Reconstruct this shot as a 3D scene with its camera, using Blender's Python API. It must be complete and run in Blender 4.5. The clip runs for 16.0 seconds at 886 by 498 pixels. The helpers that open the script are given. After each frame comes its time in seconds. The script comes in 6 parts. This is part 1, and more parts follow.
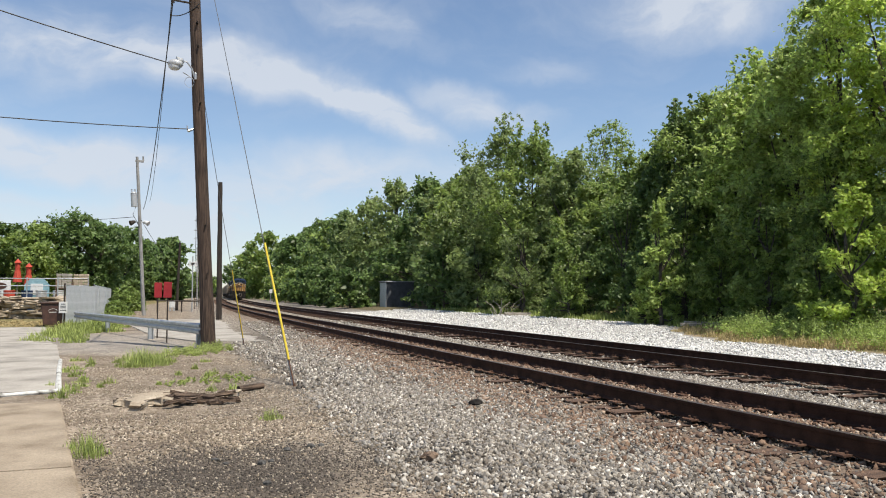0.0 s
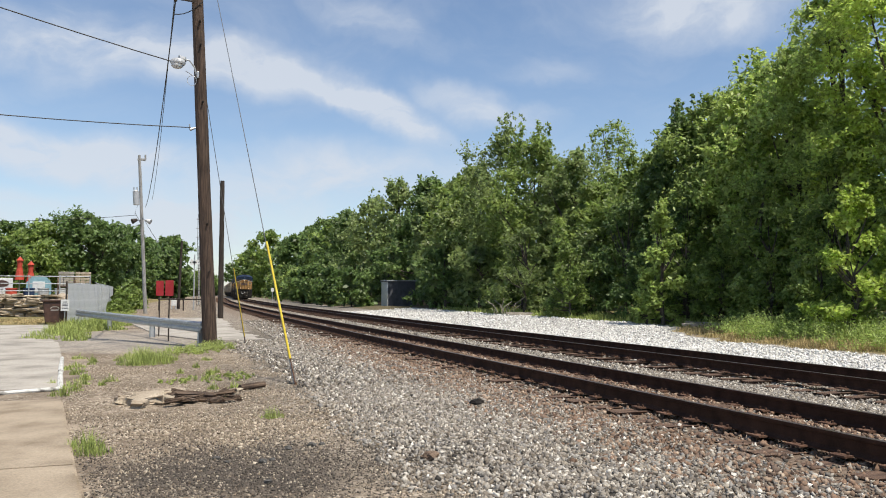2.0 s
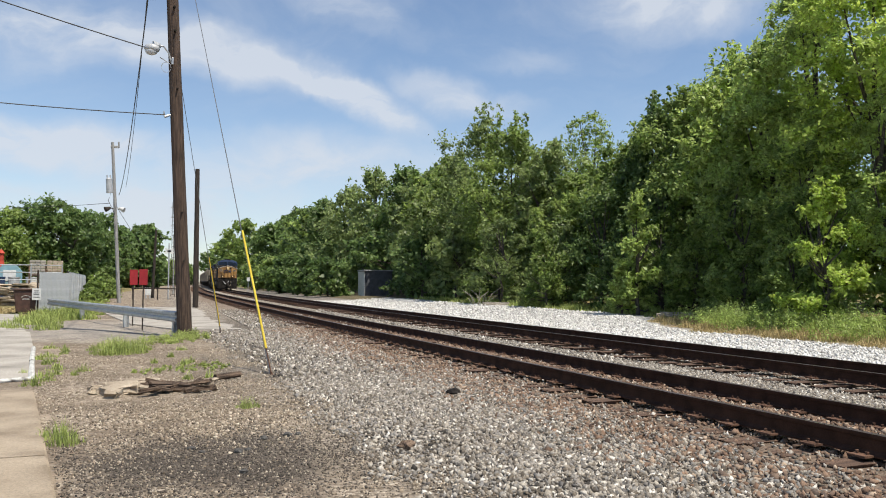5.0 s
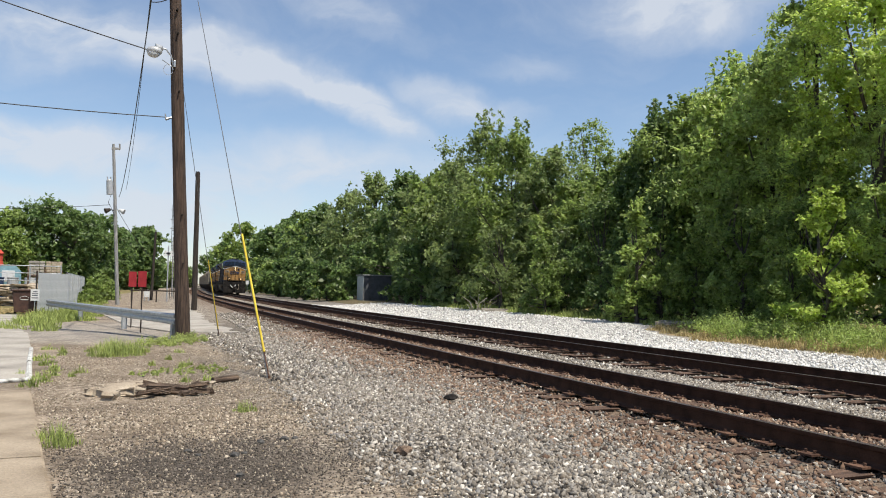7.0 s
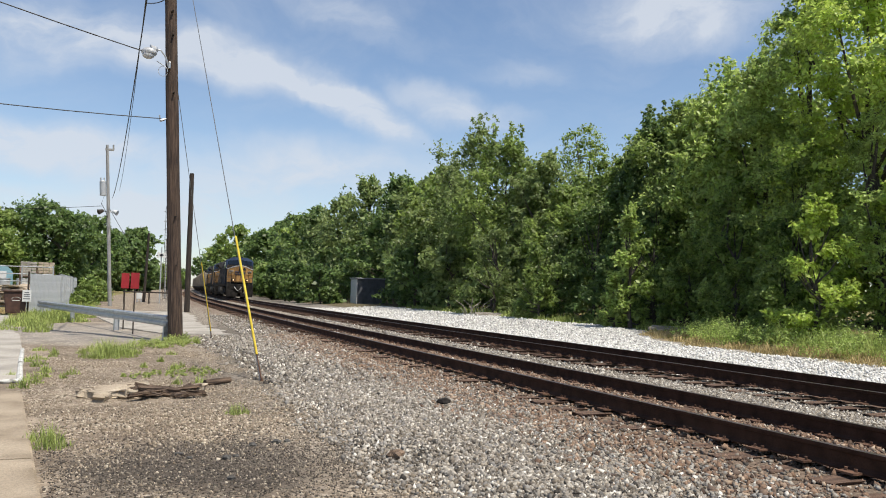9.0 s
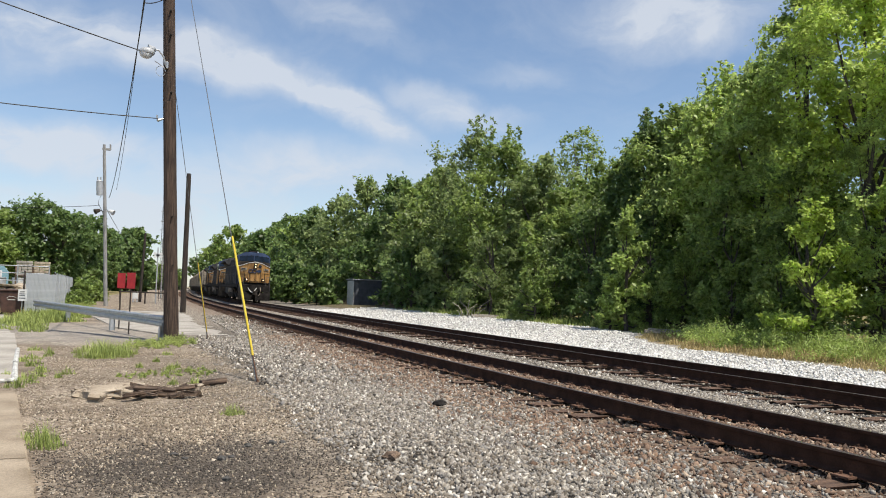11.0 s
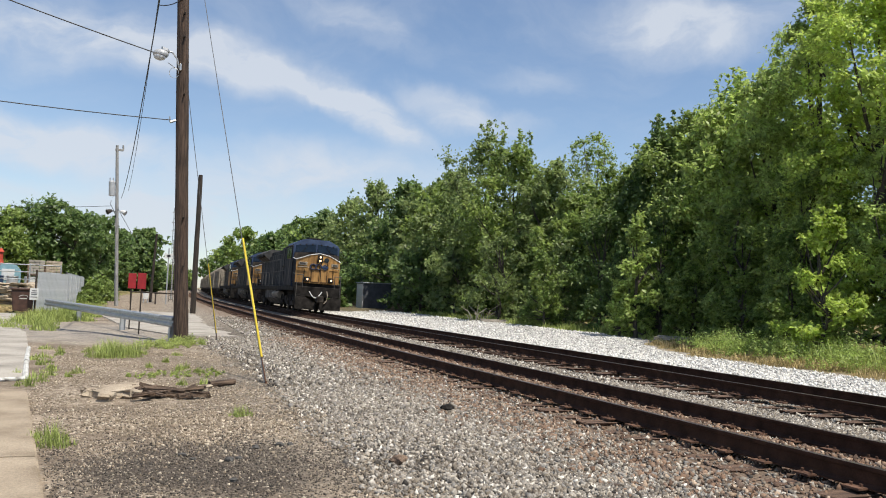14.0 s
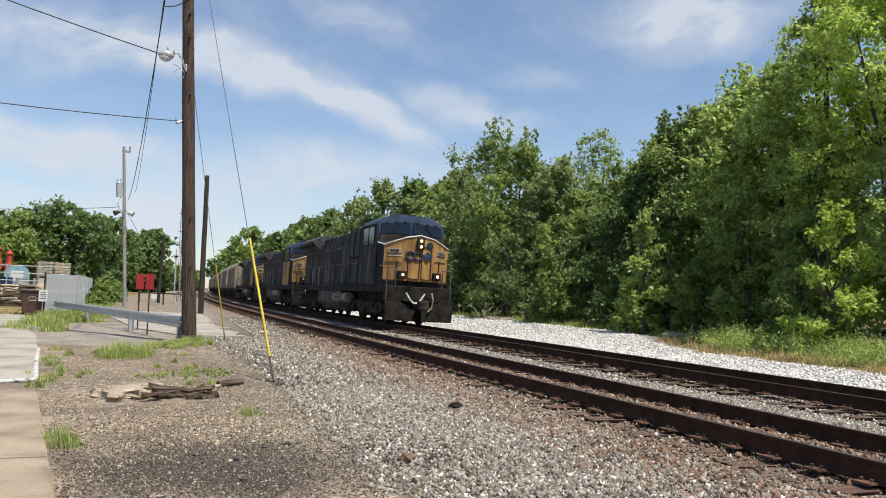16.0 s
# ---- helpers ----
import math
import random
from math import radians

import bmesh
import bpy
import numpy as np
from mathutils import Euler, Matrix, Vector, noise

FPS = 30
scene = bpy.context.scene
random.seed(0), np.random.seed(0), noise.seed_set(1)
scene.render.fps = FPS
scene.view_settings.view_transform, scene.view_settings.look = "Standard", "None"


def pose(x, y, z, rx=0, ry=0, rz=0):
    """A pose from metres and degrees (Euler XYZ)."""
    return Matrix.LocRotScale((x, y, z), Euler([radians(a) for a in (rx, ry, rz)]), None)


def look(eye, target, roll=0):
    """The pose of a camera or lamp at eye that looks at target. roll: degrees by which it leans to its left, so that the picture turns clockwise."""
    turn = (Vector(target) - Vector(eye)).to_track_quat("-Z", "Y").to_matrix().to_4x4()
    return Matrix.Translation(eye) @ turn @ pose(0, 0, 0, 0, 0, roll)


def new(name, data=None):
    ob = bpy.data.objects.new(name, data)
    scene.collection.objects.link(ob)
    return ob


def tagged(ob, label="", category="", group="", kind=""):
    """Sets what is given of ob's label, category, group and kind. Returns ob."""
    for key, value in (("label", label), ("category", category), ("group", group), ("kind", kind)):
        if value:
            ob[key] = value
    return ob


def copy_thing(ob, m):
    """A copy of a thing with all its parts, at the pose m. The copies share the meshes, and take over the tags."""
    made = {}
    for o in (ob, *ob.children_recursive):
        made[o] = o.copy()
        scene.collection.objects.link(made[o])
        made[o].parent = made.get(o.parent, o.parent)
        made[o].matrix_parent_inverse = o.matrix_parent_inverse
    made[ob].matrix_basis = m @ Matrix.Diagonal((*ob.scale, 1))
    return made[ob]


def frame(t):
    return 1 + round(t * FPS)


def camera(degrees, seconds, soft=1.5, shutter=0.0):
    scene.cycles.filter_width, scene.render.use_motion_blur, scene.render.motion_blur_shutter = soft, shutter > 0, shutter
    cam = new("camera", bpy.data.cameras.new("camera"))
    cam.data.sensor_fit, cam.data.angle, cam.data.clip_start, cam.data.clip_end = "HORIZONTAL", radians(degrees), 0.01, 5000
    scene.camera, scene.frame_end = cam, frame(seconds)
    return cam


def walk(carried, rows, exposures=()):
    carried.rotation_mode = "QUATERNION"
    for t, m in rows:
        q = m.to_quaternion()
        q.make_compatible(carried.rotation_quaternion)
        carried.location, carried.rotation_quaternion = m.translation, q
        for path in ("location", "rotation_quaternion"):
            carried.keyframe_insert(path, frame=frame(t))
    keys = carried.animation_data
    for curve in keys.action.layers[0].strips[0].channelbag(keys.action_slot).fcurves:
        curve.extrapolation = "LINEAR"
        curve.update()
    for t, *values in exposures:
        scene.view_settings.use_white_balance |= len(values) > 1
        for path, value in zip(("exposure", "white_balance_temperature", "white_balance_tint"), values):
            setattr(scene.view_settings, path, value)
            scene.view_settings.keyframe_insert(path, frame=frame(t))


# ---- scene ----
EYE = (0.0, 0.0, 1.613)
# seconds, then the turn of the hand-held camera in degrees
TURNS = [
    (0.0, 93.283, -0.017, -20.547),
    (0.5, 93.282, -0.108, -20.485),
    (1.0, 93.293, -0.170, -20.430),
    (1.5, 93.291, -0.235, -20.415),
    (2.0, 93.235, -0.237, -20.436),
    (2.5, 93.065, -0.191, -20.541),
    (3.0, 92.810, -0.052, -20.798),
    (3.5, 92.554, 0.033, -21.222),
    (4.0, 92.416, 0.022, -21.806),
    (6.5, 92.699, -0.907, -22.167),
    (7.0, 92.922, -1.091, -22.202),
    (7.5, 93.067, -1.217, -22.303),
    (8.0, 93.142, -1.346, -22.421),
    (8.5, 93.170, -1.416, -22.548),
    (9.0, 93.203, -1.488, -22.672),
    (11.5, 93.376, -1.967, -22.954),
    (12.0, 93.422, -2.216, -22.891),
    (12.5, 93.438, -2.409, -22.759),
    (13.0, 93.464, -2.542, -22.583),
    (13.5, 93.524, -2.632, -22.434),
    (14.0, 93.617, -2.538, -22.253),
    (14.5, 93.607, -2.311, -21.997),
    (15.0, 93.570, -2.165, -21.746),
    (15.5, 93.468, -2.071, -21.552),
    (16.0, 93.462, -2.064, -21.734),
]
cam = camera(59.2, 16.0, soft=1.0)
walk(cam, [(t, pose(*EYE, rx, ry, rz)) for t, rx, ry, rz in TURNS])

# ---- light ----
SUN_ELEV, SUN_AZ = radians(64), radians(153)      # azimuth clockwise from +y
world = bpy.data.worlds.new("sky")
scene.world = world
world.use_nodes = True
wn, wl = world.node_tree.nodes, world.node_tree.links
wn.clear()
sky = wn.new("ShaderNodeTexSky")
sky.sky_type, sky.sun_disc = "NISHITA", False
sky.sun_elevation, sky.sun_rotation = SUN_ELEV, SUN_AZ
sky.air_density, sky.dust_density, sky.ozone_density = 1.0, 0.3, 3.0
coord = wn.new("ShaderNodeTexCoord")
split = wn.new("ShaderNodeSeparateXYZ")
turned = wn.new("ShaderNodeVectorRotate")
turned.rotation_type = "Z_AXIS"
turned.inputs["Angle"].default_value = radians(20.5)
wl.new(coord.outputs["Generated"], turned.inputs["Vector"])
wl.new(turned.outputs[0], split.inputs[0])


def sky_math(op, a, b=None):
    n = wn.new("ShaderNodeMath")
    n.operation = op
    for i, v in enumerate((a, b)):
        if isinstance(v, (int, float)):
            n.inputs[i].default_value = v
        elif v is not None:
            wl.new(v, n.inputs[i])
    return n.outputs[0]


def sky_noise(vector, scale, detail, rough, distortion=0.0):
    n = wn.new("ShaderNodeTexNoise")
    for key, v in (("Scale", scale), ("Detail", detail), ("Roughness", rough), ("Distortion", distortion)):
        n.inputs[key].default_value = v
    wl.new(vector, n.inputs["Vector"])
    return n


def sky_range(value, lo, hi, to_lo, to_hi):
    n = wn.new("ShaderNodeMapRange")
    n.interpolation_type = "SMOOTHSTEP"
    for key, v in (("From Min", lo), ("From Max", hi), ("To Min", to_lo), ("To Max", to_hi)):
        n.inputs[key].default_value = v
    wl.new(value, n.inputs["Value"])
    return n.outputs[0]


# bearing and height over the horizon, in radians, ruffled by the wind
up = sky_math("MAXIMUM", split.outputs["Z"], 0.0)
bearing = sky_math("ARCTAN2", split.outputs["X"], split.outputs["Y"])
height = sky_math("ARCSINE", split.outputs["Z"])
plan = wn.new("ShaderNodeCombineXYZ")
wl.new(bearing, plan.inputs[0])
wl.new(height, plan.inputs[1])
ruffle = sky_noise(plan.outputs[0], 7.0, 5, 0.55)
shift = wn.new("ShaderNodeVectorMath")
shift.operation = "MULTIPLY_ADD"
shift.inputs[1].default_value = (0.14, 0.09, 0)
wl.new(ruffle.outputs["Color"], shift.inputs[0])
wl.new(plan.outputs[0], shift.inputs[2])


def cloud_bank(u, v, long, wide, turn, amount):
    """A soft drifting bank round a bearing and height."""
    m = wn.new("ShaderNodeMapping")
    m.vector_type = "TEXTURE"
    m.inputs["Location"].default_value = (u + 0.07, v + 0.045, 0)
    m.inputs["Rotation"].default_value = (0, 0, radians(turn))
    m.inputs["Scale"].default_value = (long, wide, 1)
    wl.new(shift.outputs[0], m.inputs["Vector"])
    d = wn.new("ShaderNodeVectorMath")
    d.operation = "LENGTH"
    wl.new(m.outputs[0], d.inputs[0])
    return sky_range(d.outputs["Value"], 0.15, 1.0, amount, 0.0)


banks = [cloud_bank(*b) for b in (
    (-0.44, 0.285, 0.22, 0.062, 0, 0.95), (-0.24, 0.275, 0.19, 0.05, -8, 1.05), (-0.09, 0.235, 0.16, 0.034, -20, 1.15),
    (-0.10, 0.34, 0.13, 0.035, -25, 0.55), (-0.48, 0.165, 0.26, 0.042, -6, 1.1), (-0.17, 0.14, 0.30, 0.062, 4, 0.8),
    (0.32, 0.335, 0.17, 0.052, -12, 1.1), (0.55, 0.38, 0.22, 0.06, 10, 0.8), (0.04, 0.24, 0.12, 0.03, -14, 0.7),
    (0.13, 0.28, 0.08, 0.022, 5, 0.3), (-0.40, 0.08, 0.40, 0.05, 0, 0.85), (-1.2, 0.5, 0.5, 0.12, 20, 0.8), (1.5, 0.4, 0.6, 0.1, -10, 0.8))]
total = banks[0]
for bank in banks[1:]:
    total = sky_math("ADD", total, bank)
streak = wn.new("ShaderNodeMapping")
streak.inputs["Rotation"].default_value = (0, 0, radians(14))
streak.inputs["Scale"].default_value = (1.0, 2.4, 1.0)
wl.new(shift.outputs[0], streak.inputs["Vector"])
wisps = sky_range(sky_noise(streak.outputs[0], 5.5, 10, 0.6, 0.5).outputs["Fac"], 0.30, 0.68, 0.30, 1.15)
thin = sky_range(sky_noise(streak.outputs[0], 3.1, 8, 0.6, 0.3).outputs["Fac"], 0.40, 0.75, 0.04, 0.34)
clouds = sky_math("ADD", sky_math("MULTIPLY", total, wisps), thin)
hz = wn.new("ShaderNodeMapRange")
hz.inputs["From Min"].default_value, hz.inputs["From Max"].default_value = 0.0, 0.30
hz.inputs["To Min"].default_value, hz.inputs["To Max"].default_value = 0.20, 0.0
wl.new(up, hz.inputs["Value"])
amount = wn.new("ShaderNodeMath")
amount.operation, amount.use_clamp = "ADD", True
wl.new(clouds, amount.inputs[0])
wl.new(hz.outputs[0], amount.inputs[1])
damp = wn.new("ShaderNodeMath")
damp.operation = "MULTIPLY"
damp.inputs[1].default_value = 0.85
wl.new(amount.outputs[0], damp.inputs[0])
cmix = wn.new("ShaderNodeMix")
cmix.data_type = "RGBA"
cmix.inputs["B"].default_value = (5.0, 5.35, 5.9, 1)
wl.new(damp.outputs[0], cmix.inputs["Factor"])
wl.new(sky.outputs[0], cmix.inputs["A"])
bg = wn.new("ShaderNodeBackground")
bg.inputs["Strength"].default_value = 0.108
wl.new(cmix.outputs["Result"], bg.inputs["Color"])
wout = wn.new("ShaderNodeOutputWorld")
wl.new(bg.outputs[0], wout.inputs["Surface"])

sun = new("sun", bpy.data.lights.new("sun", "SUN"))
sun.data.energy, sun.data.angle, sun.data.color = 4.9, radians(0.6), (1.0, 0.93, 0.81)
sun_dir = Vector((math.sin(SUN_AZ) * math.cos(SUN_ELEV), math.cos(SUN_AZ) * math.cos(SUN_ELEV), math.sin(SUN_ELEV)))
sun.matrix_world = look(sun_dir * 60, (0, 0, 0))
scene.view_settings.exposure = 0.35


# ---- materials ----
def material(name, dark, light, scale=8.0, rough=0.8, metal=0.0, bump=0.2, detail=6.0, third=None, fine=60.0,
             per_piece=0.0, translucent=0.0, spec=0.4, stretch=(1, 1, 1), glow=0.0):
    """A node material: two tones mixed by broad noise, grain by fine noise, bump from both."""
    m = bpy.data.materials.new(name)
    if not (translucent or glow):
        dark, light, third = [tuple(0.8 * v for v in c) if c else None for c in (dark, light, third)]
    m.use_nodes = True
    n, l = m.node_tree.nodes, m.node_tree.links
    b = n["Principled BSDF"]
    b.inputs["Roughness"].default_value, b.inputs["Metallic"].default_value = rough, metal
    b.inputs["Specular IOR Level"].default_value = spec
    tc = n.new("ShaderNodeTexCoord")
    mp = n.new("ShaderNodeMapping")
    mp.inputs["Scale"].default_value = stretch
    l.new(tc.outputs["Object"], mp.inputs["Vector"])
    big, small = n.new("ShaderNodeTexNoise"), n.new("ShaderNodeTexNoise")
    big.inputs["Scale"].default_value, big.inputs["Detail"].default_value = scale, detail
    small.inputs["Scale"].default_value, small.inputs["Detail"].default_value = fine, 4.0
    for t in (big, small):
        l.new(mp.outputs[0], t.inputs["Vector"])
    ramp = n.new("ShaderNodeValToRGB")
    e = ramp.color_ramp.elements
    e[0].position, e[0].color = 0.32, (*dark, 1)
    e[1].position, e[1].color = 0.68, (*light, 1)
    if third:
        x = e.new(0.5)
        x.color = (*third, 1)
    l.new(big.outputs["Fac"], ramp.inputs[0])
    mix = n.new("ShaderNodeMix")
    mix.data_type, mix.blend_type = "RGBA", "OVERLAY"
    mix.inputs["Factor"].default_value = 0.45
    l.new(ramp.outputs["Color"], mix.inputs["A"])
    l.new(small.outputs["Fac"], mix.inputs["B"])
    col = mix.outputs["Result"]
    if per_piece:
        info = n.new("ShaderNodeNewGeometry")
        mr = n.new("ShaderNodeMapRange")
        mr.inputs["To Min"].default_value, mr.inputs["To Max"].default_value = 1 - per_piece, 1 + per_piece
        l.new(info.outputs["Random Per Island"], mr.inputs["Value"])
        hs = n.new("ShaderNodeHueSaturation")
        l.new(mr.outputs[0], hs.inputs["Value"])
        l.new(col, hs.inputs["Color"])
        col = hs.outputs["Color"]
    l.new(col, b.inputs["Base Color"])
    if bump:
        add = n.new("ShaderNodeMath")
        l.new(big.outputs["Fac"], add.inputs[0])
        l.new(small.outputs["Fac"], add.inputs[1])
        bp = n.new("ShaderNodeBump")
        bp.inputs["Strength"].default_value, bp.inputs["Distance"].default_value = bump, 0.03
        l.new(add.outputs[0], bp.inputs["Height"])
        l.new(bp.outputs[0], b.inputs["Normal"])
    if translucent:
        tr = n.new("ShaderNodeBsdfTranslucent")
        l.new(col, tr.inputs["Color"])
        ms = n.new("ShaderNodeMixShader")
        ms.inputs[0].default_value = translucent
        l.new(b.outputs[0], ms.inputs[1])
        l.new(tr.outputs[0], ms.inputs[2])
        l.new(ms.outputs[0], n["Material Output"].inputs["Surface"])
    if glow:
        b.inputs["Emission Color"].default_value, b.inputs["Emission Strength"].default_value = (*light, 1), glow
    return m


def stone_material(name, tones, grain=60.0):
    """Broken stone: every piece takes one of the tones, with a fine grain on it."""
    m = bpy.data.materials.new(name)
    m.use_nodes = True
    n, l = m.node_tree.nodes, m.node_tree.links
    b = n["Principled BSDF"]
    b.inputs["Roughness"].default_value, b.inputs["Specular IOR Level"].default_value = 0.9, 0.2
    geo, tc, tex = n.new("ShaderNodeNewGeometry"), n.new("ShaderNodeTexCoord"), n.new("ShaderNodeTexNoise")
    l.new(tc.outputs["Object"], tex.inputs["Vector"])
    tex.inputs["Scale"].default_value, tex.inputs["Detail"].default_value = grain, 4.0
    ramp = n.new("ShaderNodeValToRGB")
    e = ramp.color_ramp.elements
    e[0].position, e[0].color = 0.0, (*tones[0], 1)
    e[1].position, e[1].color = 1.0, (*tones[-1], 1)
    for i, c in enumerate(tones[1:-1], 1):
        e.new(i / (len(tones) - 1)).color = (*c, 1)
    l.new(geo.outputs["Random Per Island"], ramp.inputs[0])
    mix = n.new("ShaderNodeMix")
    mix.data_type, mix.blend_type = "RGBA", "OVERLAY"
    mix.inputs["Factor"].default_value = 0.5
    l.new(ramp.outputs["Color"], mix.inputs["A"])
    l.new(tex.outputs["Fac"], mix.inputs["B"])
    l.new(mix.outputs["Result"], b.inputs["Base Color"])
    bp = n.new("ShaderNodeBump")
    bp.inputs["Strength"].default_value, bp.inputs["Distance"].default_value = 0.4, 0.01
    l.new(tex.outputs["Fac"], bp.inputs["Height"])
    l.new(bp.outputs[0], b.inputs["Normal"])
    return m


